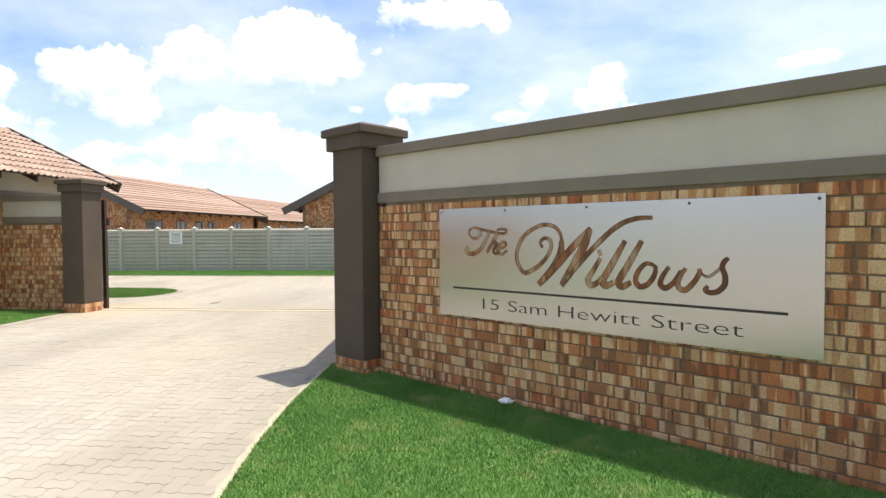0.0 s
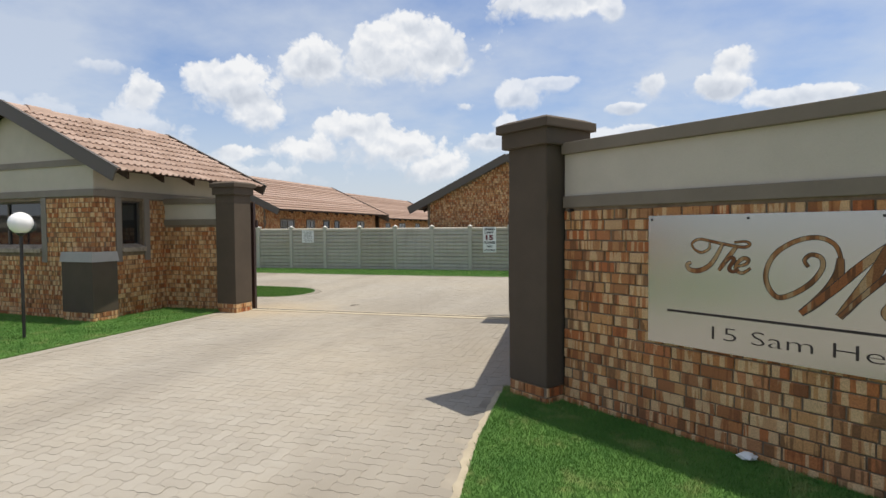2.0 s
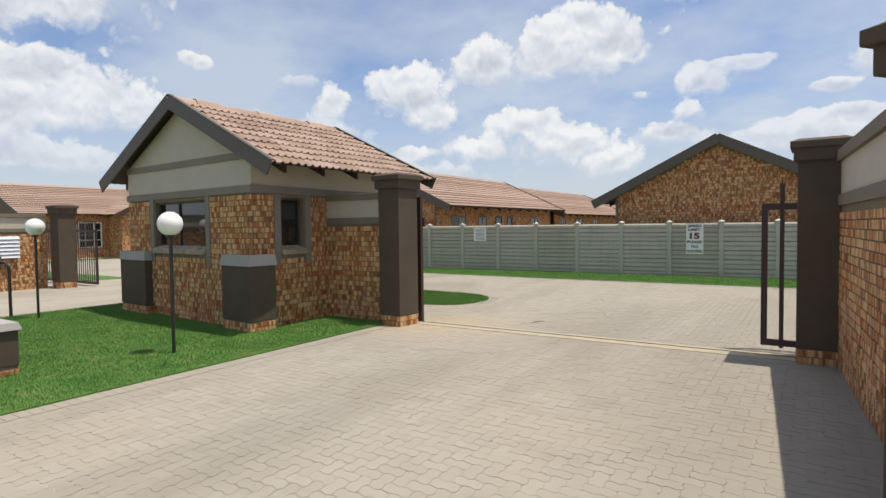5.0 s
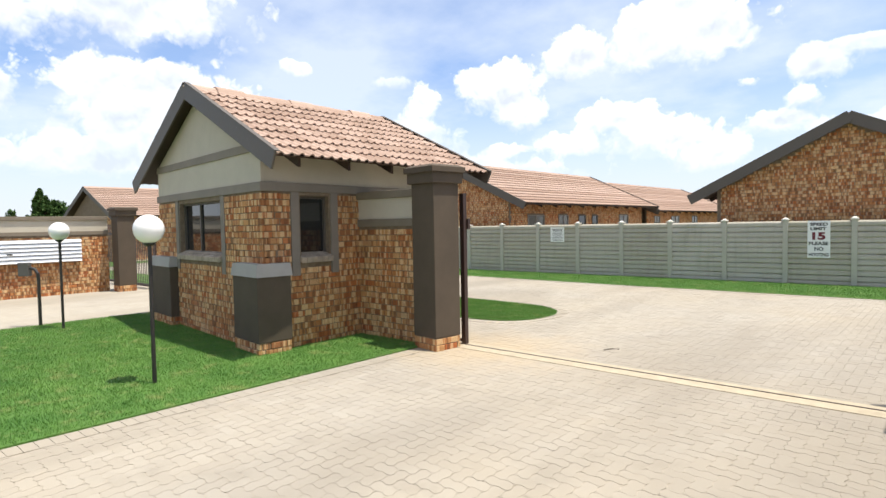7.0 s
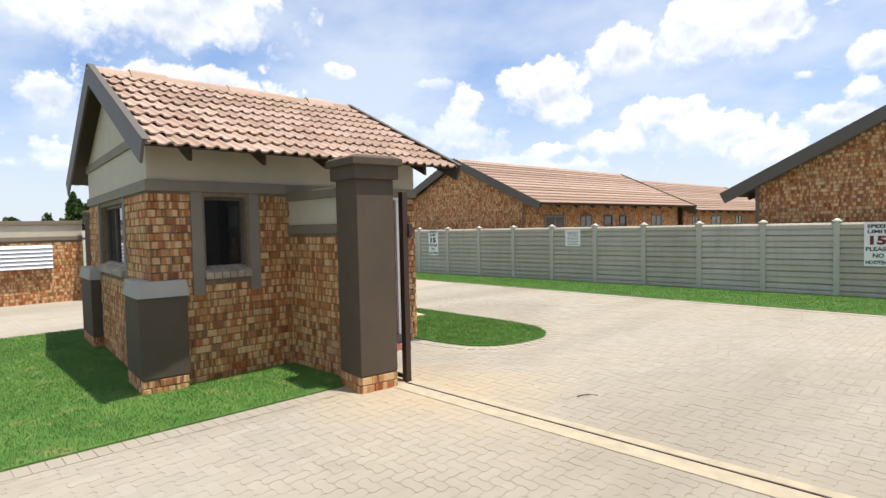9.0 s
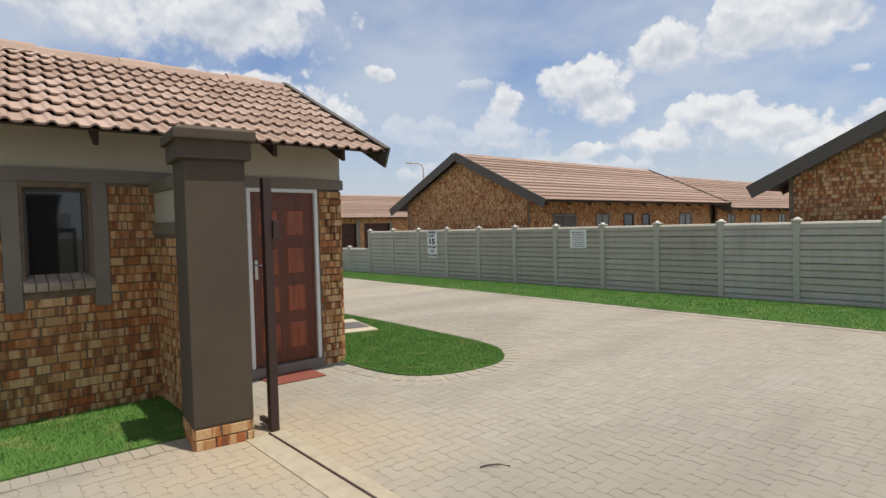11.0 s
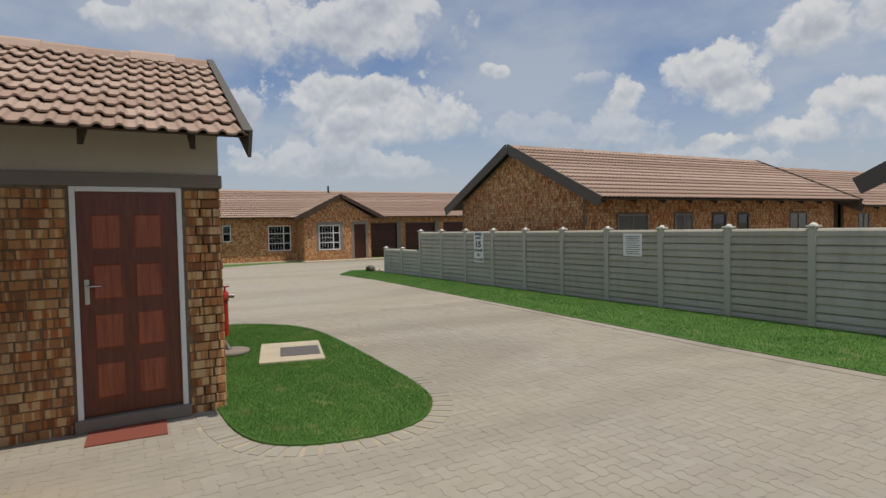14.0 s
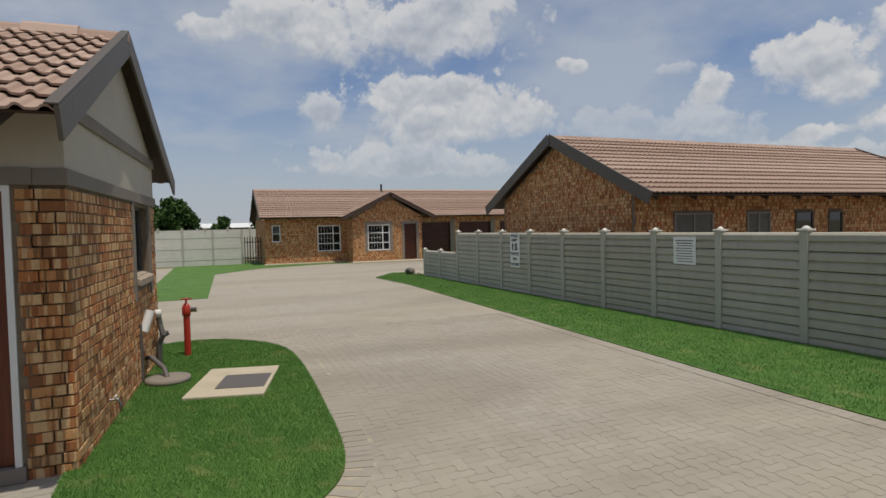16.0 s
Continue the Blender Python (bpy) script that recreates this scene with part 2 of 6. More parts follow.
def paver_material():
    def build(m, n, l, add):
        p = world_pos(add)
        r = piece_random(add)
        base = ramp(add, r, [(0.0, (0.325, 0.295, 0.245)), (0.5, (0.338, 0.308, 0.256)), (1.0, (0.355, 0.325, 0.272))])
        big = add("ShaderNodeTexNoise", Vector=p, Scale=0.35, Detail=4.0, Roughness=0.6).outputs[0]
        mid = add("ShaderNodeTexNoise", Vector=p, Scale=2.2, Detail=5.0, Roughness=0.65).outputs[0]
        fine = add("ShaderNodeTexNoise", Vector=p, Scale=160.0, Detail=3.0, Roughness=0.7).outputs[0]
        c = mixc(add, ramp(add, big, [(0.4, (0, 0, 0)), (0.65, (0.5, 0.5, 0.5))]), base, (0.355, 0.305, 0.225))
        wear = add("ShaderNodeTexNoise", Vector=add("ShaderNodeMapping", Vector=p, Rotation=(0, 0, 0.6), Scale=(1.0, 0.3, 1.0)).outputs[0], Scale=0.45, Detail=3.0, Roughness=0.5, Distortion=0.6).outputs[0]
        c = mixc(add, ramp(add, wear, [(0.46, (0, 0, 0)), (0.66, (0.6, 0.6, 0.6))]), c, (0.24, 0.213, 0.172))
        c = mixc(add, ramp(add, mid, [(0.52, (0, 0, 0)), (0.75, (0.42, 0.42, 0.42))]), c, (0.23, 0.205, 0.165))
        spot = add("ShaderNodeVectorMath", i0=p, i1=(-6.6, 10.7, 0.0))
        spot.operation = "DISTANCE"
        edge = math_node(add, "ADD", math_node(add, "MULTIPLY", spot.outputs["Value"], 0.45), math_node(add, "MULTIPLY", mid, 0.7))
        c = mixc(add, ramp(add, edge, [(0.5, (0.65, 0.65, 0.65)), (1.0, (0, 0, 0))]), c, (0.42, 0.33, 0.21))
        c = mixc(add, 0.25, c, mixc(add, fine, (0.35, 0.35, 0.35), (1.2, 1.2, 1.2)), "MULTIPLY")
        finish(add, c, 0.9, fine, 0.004, 0.5, spec=0.2)
    return material("concrete_paver", build)


def far_paving_material():
    def build(m, n, l, add):
        p = world_pos(add)
        br = add("ShaderNodeTexBrick", Vector=p, Scale=1.0, Color1=(0.325, 0.295, 0.245, 1), Color2=(0.35, 0.32, 0.265, 1), Mortar=(0.3, 0.265, 0.2, 1))
        br.inputs["Mortar Size"].default_value = 0.004
        br.inputs["Brick Width"].default_value, br.inputs["Row Height"].default_value = 0.22, 0.11
        big = add("ShaderNodeTexNoise", Vector=p, Scale=0.35, Detail=4.0, Roughness=0.6).outputs[0]
        mid = add("ShaderNodeTexNoise", Vector=p, Scale=2.2, Detail=5.0, Roughness=0.65).outputs[0]
        c = mixc(add, ramp(add, big, [(0.4, (0, 0, 0)), (0.65, (0.5, 0.5, 0.5))]), br.outputs[0], (0.355, 0.305, 0.225))
        wear = add("ShaderNodeTexNoise", Vector=add("ShaderNodeMapping", Vector=p, Rotation=(0, 0, 0.6), Scale=(1.0, 0.3, 1.0)).outputs[0], Scale=0.45, Detail=3.0, Roughness=0.5, Distortion=0.6).outputs[0]
        c = mixc(add, ramp(add, wear, [(0.46, (0, 0, 0)), (0.66, (0.6, 0.6, 0.6))]), c, (0.24, 0.213, 0.172))
        c = mixc(add, ramp(add, mid, [(0.52, (0, 0, 0)), (0.75, (0.42, 0.42, 0.42))]), c, (0.23, 0.205, 0.165))
        finish(add, c, 0.9, mid, 0.004, 0.3, spec=0.2)
    return material("far_paving", build)


def grass_material(name, k=1.0):
    def build(m, n, l, add):
        p = world_pos(add)
        r = add("ShaderNodeNewGeometry").outputs["Random Per Island"]
        big = add("ShaderNodeTexNoise", Vector=p, Scale=1.6, Detail=5.0, Roughness=0.65).outputs[0]
        c = mixc(add, ramp(add, big, [(0.3, (0, 0, 0)), (0.72, (1, 1, 1))]), (0.036 * k, 0.1 * k, 0.017 * k), (0.085 * k, 0.165 * k, 0.034 * k))
        dry = add("ShaderNodeTexNoise", Vector=p, Scale=3.1, Detail=6.0, Roughness=0.7).outputs[0]
        c = mixc(add, ramp(add, dry, [(0.54, (0, 0, 0)), (0.68, (0.75, 0.75, 0.75))]), c, (0.2 * k, 0.2 * k, 0.075 * k))
        c = mixc(add, math_node(add, "MULTIPLY", r, 0.5), c, (0.1 * k, 0.19 * k, 0.045 * k))
        f = add("ShaderNodeTexNoise", Vector=p, Scale=70.0, Detail=3.0).outputs[0]
        finish(add, c, 0.75, f, 0.01, 0.6, spec=0.2)
    return material(name, build)


def tile_material():
    def build(m, n, l, add):
        p = world_pos(add)
        r = piece_random(add)
        base = ramp(add, r, [(0.0, (0.34, 0.235, 0.178)), (0.5, (0.4, 0.285, 0.222)), (1.0, (0.47, 0.345, 0.275))])
        mid = add("ShaderNodeTexNoise", Vector=p, Scale=1.8, Detail=6.0, Roughness=0.7).outputs[0]
        fine = add("ShaderNodeTexNoise", Vector=p, Scale=140.0, Detail=3.0).outputs[0]
        c = mixc(add, ramp(add, mid, [(0.45, (0, 0, 0)), (0.7, (0.45, 0.45, 0.45))]), base, (0.34, 0.24, 0.18))
        c = mixc(add, 0.3, c, mixc(add, fine, (0.3, 0.3, 0.3), (1.15, 1.15, 1.15)), "MULTIPLY")
        finish(add, c, 0.85, fine, 0.004, 0.4, spec=0.25)
    return material("clay_roof_tile", build)


def plain(name, color, rough=0.5, metal=0.0, spec=0.5, var=0.1):
    def build(m, n, l, add):
        p = world_pos(add)
        a = add("ShaderNodeTexNoise", Vector=p, Scale=14.0, Detail=5.0, Roughness=0.6).outputs[0]
        c = mixc(add, a, tuple(x * (1 - var) for x in color), tuple(x * (1 + var) for x in color))
        rr = math_node(add, "ADD", math_node(add, "MULTIPLY", a, 0.2), max(0.0, rough - 0.1))
        finish(add, c, rr, a, 0.001, 0.3, metal, spec)
    return material(name, build)


def wood_door_material(name, k=1.0):
    def build(m, n, l, add):
        p = world_pos(add)
        mp = add("ShaderNodeMapping", Vector=p, Scale=(14.0, 14.0, 1.2)).outputs[0]
        a = add("ShaderNodeTexNoise", Vector=mp, Scale=2.0, Detail=7.0, Roughness=0.65, Distortion=0.6).outputs[0]
        c = ramp(add, a, [(0.3, (0.09 * k, 0.018 * k, 0.008 * k)), (0.7, (0.2 * k, 0.05 * k, 0.018 * k))])
        finish(add, c, 0.35, a, 0.001, 0.4, spec=0.5)
    return material(name, build)


def glass_material():
    def build(m, n, l, add):
        g = add("ShaderNodeBsdfGlass", Color=(0.9, 0.95, 0.93, 1), Roughness=0.01, IOR=1.45)
        add("ShaderNodeOutputMaterial", Surface=g.outputs[0])
    return material("window_glass", build)


def dark_glass_material():
    def build(m, n, l, add):
        finish(add, (0.012, 0.014, 0.016, 1), 0.04, spec=0.9)
    return material("dark_glass", build)


def steel_material():
    def build(m, n, l, add):
        p = world_pos(add)
        mp = add("ShaderNodeMapping", Vector=p, Scale=(3.0, 3.0, 120.0)).outputs[0]
        a = add("ShaderNodeTexNoise", Vector=mp, Scale=2.0, Detail=4.0).outputs[0]
        b = add("ShaderNodeTexNoise", Vector=p, Scale=1.5, Detail=4.0).outputs[0]
        rr = math_node(add, "ADD", math_node(add, "MULTIPLY", a, 0.08), math_node(add, "MULTIPLY", b, 0.12))
        finish(add, (0.44, 0.44, 0.435, 1), math_node(add, "ADD", rr, 0.12), None, 0.0, 0.0, 1.0)
    return material("brushed_steel", build)


BRICK = brick_material("face_brick")
MORTAR = mortar_material()
CREAM = plaster("cream_plaster", (0.5, 0.452, 0.36), 0.05)
BAND = plaster("grey_brown_plaster", (0.195, 0.162, 0.12), 0.08)
FRAMEP = plaster("grey_window_plaster", (0.23, 0.197, 0.16), 0.08)
DARKP = plaster("dark_brown_plaster", (0.085, 0.064, 0.043), 0.1)
CAPG = plaster("pale_cap_plaster", (0.36, 0.34, 0.31), 0.08)
BARGE = plain("dark_barge_board", (0.088, 0.074, 0.058), 0.55)
TIMBER = plain("dark_stained_timber", (0.05, 0.028, 0.018), 0.7)
SILLBRICK = plaster("weathered_sill_brick", (0.36, 0.295, 0.22), 0.3, 9.0)
CONC = plaster("pale_concrete", (0.46, 0.4, 0.29), 0.1)


def panel_material():
    def build(m, n, l, add):
        p = world_pos(add)
        sep = add("ShaderNodeSeparateXYZ", i0=p).outputs[0]
        bay = add("ShaderNodeTexWhiteNoise", i1=math_node(add, "FLOOR", math_node(add, "DIVIDE", math_node(add, "ADD", sep, 11.009), 1.4485)))
        bay.noise_dimensions = "1D"
        r = math_node(add, "ADD", math_node(add, "MULTIPLY", add("ShaderNodeObjectInfo").outputs["Random"], 0.3), math_node(add, "MULTIPLY", bay.outputs[0], 0.7))
        a = add("ShaderNodeTexNoise", Vector=p, Scale=1.4, Detail=6.0, Roughness=0.65).outputs[0]
        streak = add("ShaderNodeTexNoise", Vector=add("ShaderNodeMapping", Vector=p, Scale=(6.0, 6.0, 0.7)).outputs[0], Scale=1.5, Detail=4.0).outputs[0]
        f = add("ShaderNodeTexNoise", Vector=p, Scale=90.0, Detail=3.0).outputs[0]
        c = mixc(add, r, (0.38, 0.352, 0.275), (0.475, 0.447, 0.385))
        c = mixc(add, ramp(add, a, [(0.45, (0, 0, 0)), (0.7, (0.35, 0.35, 0.35))]), c, (0.29, 0.268, 0.21))
        c = mixc(add, ramp(add, streak, [(0.5, (0, 0, 0)), (0.75, (0.28, 0.28, 0.28))]), c, (0.25, 0.228, 0.18))
        finish(add, c, 0.85, f, 0.002, 0.5, spec=0.25)
    return material("precast_panel_grey", build)


PANEL = panel_material()
POST = plaster("precast_post_grey", (0.45, 0.43, 0.36), 0.07, 2.0)
POSTCAP = plaster("pale_post_cap", (0.62, 0.6, 0.53), 0.06)
STEEL = steel_material()
RUST = plain("brown_painted_steel", (0.04, 0.02, 0.015), 0.45)
BLACK = plain("black_painted_steel", (0.022, 0.02, 0.018), 0.4)
WHITE = plain("white_paint", (0.75, 0.75, 0.72), 0.4, var=0.03)
GLOBE = plain("opal_globe", (0.82, 0.81, 0.78), 0.25, var=0.02)
RED = plain("red_hydrant_paint", (0.42, 0.03, 0.015), 0.4)
REDMAT = plain("red_brown_rubber", (0.2, 0.055, 0.035), 0.8)
TILE = tile_material()
PAVER = paver_material()
FARPAVE = far_paving_material()
LAWN = grass_material("lawn_soil", 1.1)
BLADE = grass_material("grass_blade", 1.5)
LEAF = grass_material("tree_leaf", 0.55)
DOORW = wood_door_material("mahogany_door", 0.85)
DOORP = wood_door_material("mahogany_panel", 1.9)
GLASS = glass_material()
DARK = dark_glass_material()
INSIDE = plaster("dim_interior_wall", (0.3, 0.28, 0.24))
# Face brick darkened in colour, painting the shade behind the cut letters.
CUT = brick_material("shade_darkened_brick", 0.7)
# Near-black colour that paints the dark inside the narrow cuts.
CUT2 = plain("painted_cut_dark", (0.035, 0.025, 0.02), 0.7)
STRIPM = plaster("sandy_concrete", (0.38, 0.325, 0.23), 0.15, 6.0)
GREYF = plain("grey_window_frame", (0.2, 0.18, 0.16), 0.5)
CURT = plain("curtained_glass", (0.13, 0.13, 0.12), 0.08, 0.0, 0.8, 0.5)
INK = plain("black_ink", (0.02, 0.02, 0.02), 0.6)
REDINK = plain("dark_red_ink", (0.14, 0.012, 0.02), 0.6)
SAND = plaster("joint_sand", (0.285, 0.25, 0.195), 0.45, 0.8)
EARTH = plaster("dry_veld_ground", (0.17, 0.16, 0.08), 0.2, 0.5)
GARAGE = wood_door_material("dark_garage_door", 0.35)
HOSE = plain("grey_plastic", (0.1, 0.09, 0.08), 0.6)
PVC = plain("white_plastic", (0.7, 0.7, 0.66), 0.4, var=0.03)


# ---- mesh helpers ----
def mesh_ob(name, bm, mat, parent=None):
    me = bpy.data.meshes.new(name)
    bm.normal_update()
    bm.to_mesh(me)
    bm.free()
    me.materials.append(mat)
    ob = new(name, me)
    ob.parent = parent
    return ob


def part(name, bm, mat, parent, label="", kind=""):
    return tagged(mesh_ob(name, bm, mat, parent), label, kind=kind)


def thing(name, label, category, m=None, group="", kind=""):
    e = new(name)
    e.empty_display_size = 0.2
    if m is not None:
        e.matrix_world = m
    return tagged(e, label, category, group, kind)


def box(x0, x1, y0, y1, z0, z1, bevel=0.0, bm=None, m=None):
    own = bmesh.new()
    bmesh.ops.create_cube(own, size=1.0)
    bmesh.ops.scale(own, vec=(x1 - x0, y1 - y0, z1 - z0), verts=own.verts)
    bmesh.ops.translate(own, vec=((x0 + x1) / 2, (y0 + y1) / 2, (z0 + z1) / 2), verts=own.verts)
    if bevel:
        bmesh.ops.bevel(own, geom=own.edges[:], offset=bevel, segments=2, affect="EDGES", profile=0.6)
    if m is not None:
        bmesh.ops.transform(own, matrix=m, verts=own.verts)
    if bm is None:
        return own
    merge(bm, own)
    return bm


def merge(bm, own):
    me = bpy.data.meshes.new("scratch")
    own.to_mesh(me)
    own.free()
    bm.from_mesh(me)
    bpy.data.meshes.remove(me)
    return bm


def prism(points, y0, y1, bm=None, axis="y"):
    """A polygon of (a, z) pushed along an axis."""
    bm = bm or bmesh.new()
    put = (lambda a, z, d: (a, d, z)) if axis == "y" else ((lambda a, z, d: (d, a, z)) if axis == "x" else (lambda a, z, d: (a, z, d)))
    lo = [bm.verts.new(put(a, z, y0)) for a, z in points]
    hi = [bm.verts.new(put(a, z, y1)) for a, z in points]
    k = len(points)
    bm.faces.new(lo)
    bm.faces.new(hi[::-1])
    for i in range(k):
        bm.faces.new((lo[i], hi[i], hi[(i + 1) % k], lo[(i + 1) % k]))
    bmesh.ops.recalc_face_normals(bm, faces=bm.faces)
    return bm


def tube(points, radius, sides=12, bm=None):
    """A round bar along a line of points."""
    bm = bm or bmesh.new()
    pts = [Vector(p) for p in points]
    rings = []
    for i, p in enumerate(pts):
        d = (pts[min(i + 1, len(pts) - 1)] - pts[max(i - 1, 0)]).normalized()
        ref = Vector((1, 0, 0)) if abs(d.x) < 0.8 else Vector((0, 1, 0))
        a = d.cross(ref).normalized()
        b = d.cross(a)
        rings.append([bm.verts.new(p + radius * (a * math.cos(s) + b * math.sin(s))) for s in (2 * math.pi * j / sides for j in range(sides))])
    for r, q in zip(rings, rings[1:]):
        for j in range(sides):
            bm.faces.new((r[j], r[(j + 1) % sides], q[(j + 1) % sides], q[j]))
    bm.faces.new(rings[0][::-1])
    bm.faces.new(rings[-1])
    bmesh.ops.recalc_face_normals(bm, faces=bm.faces)
    return bm


def lathe(profile, sides=24, bm=None):
    bm = bm or bmesh.new()
    rings = []
    for r, z in profile:
        rings.append([bm.verts.new((max(r, 1e-4) * math.cos(a), max(r, 1e-4) * math.sin(a), z)) for a in (2 * math.pi * j / sides for j in range(sides))])
    for r, q in zip(rings, rings[1:]):
        for j in range(sides):
            bm.faces.new((r[j], r[(j + 1) % sides], q[(j + 1) % sides], q[j]))
    bm.faces.new(rings[0][::-1])
    bm.faces.new(rings[-1])
    bmesh.ops.recalc_face_normals(bm, faces=bm.faces)
    for f in bm.faces:
        f.smooth = len(f.verts) == 4
    return bm


def cells(length, z0, z1, openings):
    """Rectangles of a wall that leave its openings (a0, a1, b0, b1) free."""
    xs = sorted({0.0, length, *[o[0] for o in openings], *[o[1] for o in openings]})
    out = []
    for a, b in zip(xs, xs[1:]):
        holes = sorted((o[2], o[3]) for o in openings if o[0] < b - 1e-6 and o[1] > a + 1e-6)
        z = z0
        for lo, hi in holes:
            if lo > z + 1e-6:
                out.append((a, b, z, lo))
            z = max(z, hi)
        if z < z1 - 1e-6:
            out.append((a, b, z, z1))
    return out


def frame_matrix(ox, oy, ux, uy, oz=0.0):
    """Local x runs along the wall, local y out of its face."""
    u = Vector((ux, uy, 0)).normalized()
    n = Vector((u.y, -u.x, 0))
    return Matrix(((u.x, n.x, 0, ox), (u.y, n.y, 0, oy), (0, 0, 1, oz), (0, 0, 0, 1)))


BRICK_MESH = {}


def brick_mesh(length, height=0.075):
    key = (round(length, 3), height)
    if key not in BRICK_MESH:
        bm = box(-length / 2, length / 2, -0.03, 0.011, -height / 2, height / 2)
        edges = [e for e in bm.edges if all(v.co.y > 0 for v in e.verts)]
        bmesh.ops.bevel(bm, geom=edges, offset=0.004, segments=1, affect="EDGES")
        back = [f for f in bm.faces if all(v.co.y < -0.02 for v in f.verts)]
        bmesh.ops.delete(bm, geom=back, context="FACES_ONLY")
        me = bpy.data.meshes.new("brick")
        bm.to_mesh(me)
        bm.free()
        me.materials.append(BRICK)
        BRICK_MESH[key] = me
    return BRICK_MESH[key]


def lay_bricks(m, length, z0, z1, inside, seed=0, course=0.0857, start=0.0):
    """Poses of bricks on a face: (matrix, brick length). inside(a0, a1, z0, z1) tells whether one fits."""
    rnd = random.Random(seed)
    out, row, z = [], 0, z0
    while z + 0.07 <= z1 + 1e-3:
        a = start - rnd.uniform(0.0, 0.21)
        while a < length - 0.03:
            size = 0.105 if rnd.random() < 0.24 else 0.22
            b = a + size
            aa, bb = max(a, 0.0), min(b, length)
            if bb - aa > 0.03:
                spans = inside(aa, bb, z, z + 0.075)
                for p, q in spans:
                    if q - p > 0.03:
                        size2 = max(0.035, round((q - p) * 100) / 100)
                        jitter = pose((p + q) / 2, rnd.uniform(-0.004, 0.005), z + 0.0375 + rnd.uniform(-0.002, 0.002), rnd.uniform(-0.8, 0.8), rnd.uniform(-0.5, 0.5), rnd.uniform(-0.6, 0.6))
                        out.append((m @ jitter, min(size2, 0.22)))
            a = b + 0.012
        z += course
        row += 1
    return out


def spans_of(openings, limit=None):
    """Clips bricks round openings and under a sloping line limit(a)."""
    def inside(a, b, z0, z1):
        if limit is not None:
            if limit(a) < z1 or limit(b) < z1:
                return []
        spans = [(a, b)]
        for o in openings:
            if o[2] < z1 - 0.02 and o[3] > z0 + 0.02:
                spans = [s for p, q in spans for s in ((p, min(q, o[0] - 0.004)), (max(p, o[1] + 0.004), q)) if s[1] - s[0] > 0.02]
        return spans
    return inside


JOBS = []


def joined_stuff(name, items, mesh_of, mat, parent, label=""):
    """Many pieces in one mesh of kind stuff."""
    verts, faces, base = [], [], 0
    cache = {}
    for m, key in items:
        me = mesh_of(key)
        if me not in cache:
            cache[me] = (np.array([(*v.co, 1.0) for v in me.vertices]), [tuple(p.vertices) for p in me.polygons])
        co, fs = cache[me]
        verts.append(co @ np.array(m).T)
        faces.extend([tuple(i + base for i in f) for f in fs])
        base += len(co)
    if not verts:
        return None
    me = bpy.data.meshes.new(name)
    me.from_pydata(np.concatenate(verts)[:, :3].tolist(), [], faces)
    me.materials.append(mat)
    ob = new(name, me)
    ob.parent = parent
    return tagged(ob, label, kind="stuff")


def piece_job(name, items, mesh_of, mat, parent, nearest=0, point=(0, 0, 1.2)):
    """Keeps pieces for the end of the file: the nearest as parts, the rest joined. Poses are in the parent's space."""
    JOBS.append((name, items, mesh_of, mat, parent, nearest, point))


def run_jobs():
    for name, items, mesh_of, mat, parent, nearest, point in JOBS:
        here = parent.matrix_world.inverted() @ Vector(point) if parent else Vector(point)
        order = sorted(items, key=lambda it: (it[0].translation - here).length)
        for m, key in order[:nearest]:
            ob = new(name, mesh_of(key))
            ob.parent = parent
            ob.matrix_local = m
        joined_stuff(name + "s", order[nearest:], mesh_of, mat, parent)


# ---- the ground ----
def polygon_sheet(name, pts, z, mat, label="", kind="structure", thick=0.0, parent=None):
    bm = bmesh.new()
    vs = [bm.verts.new((x, y, z)) for x, y in pts]
    f = bm.faces.new(vs)
    if thick:
        r = bmesh.ops.extrude_face_region(bm, geom=[f])
        bmesh.ops.translate(bm, vec=(0, 0, -thick), verts=[v for v in r["geom"] if isinstance(v, bmesh.types.BMVert)])
    bmesh.ops.recalc_face_normals(bm, faces=bm.faces)
    return tagged(mesh_ob(name, bm, mat, parent), label, kind=kind)


def smooth_loop(pts, times=2):
    for _ in range(times):
        pts = [q for a, b in zip(pts, pts[1:] + pts[:1]) for q in ((a[0] * 0.75 + b[0] * 0.25, a[1] * 0.75 + b[1] * 0.25), (a[0] * 0.25 + b[0] * 0.75, a[1] * 0.25 + b[1] * 0.75))]
    return pts


def inside_poly(x, y, pts):
    hit = False
    for (x0, y0), (x1, y1) in zip(pts, pts[1:] + pts[:1]):
        if (y0 > y) != (y1 > y) and x < (x1 - x0) * (y - y0) / (y1 - y0) + x0:
            hit = not hit
    return hit


WU = Vector((0.793, -0.609, 0)).normalized()
WA = (-0.66, 6.01)


def on_wall_a(k, out=0.0):
    return (WA[0] + WU.x * k + WU.y * out, WA[1] + WU.y * k - WU.x * out)


ISLAND = [(-13.2, 12.45), (-14.05, 12.7), (-14.15, 13.3), (-13.9, 13.9), (-13.0, 14.55), (-11.5, 14.62), (-9.6, 14.56), (-8.4, 14.5), (-7.85, 14.35), (-7.4, 13.95), (-7.32, 13.4), (-7.45, 12.85), (-7.8, 12.55), (-8.6, 12.45)]
LAWN_A = [(-0.2, -4.0), (-0.55, 1.2), (-0.85, 2.5), (-0.98, 3.28), (-1.1, 4.0), (-1.2, 4.9), (-1.26, 6.35), on_wall_a(-0.1, -0.1), on_wall_a(4.6, -0.1), (5.5, -4.0)]
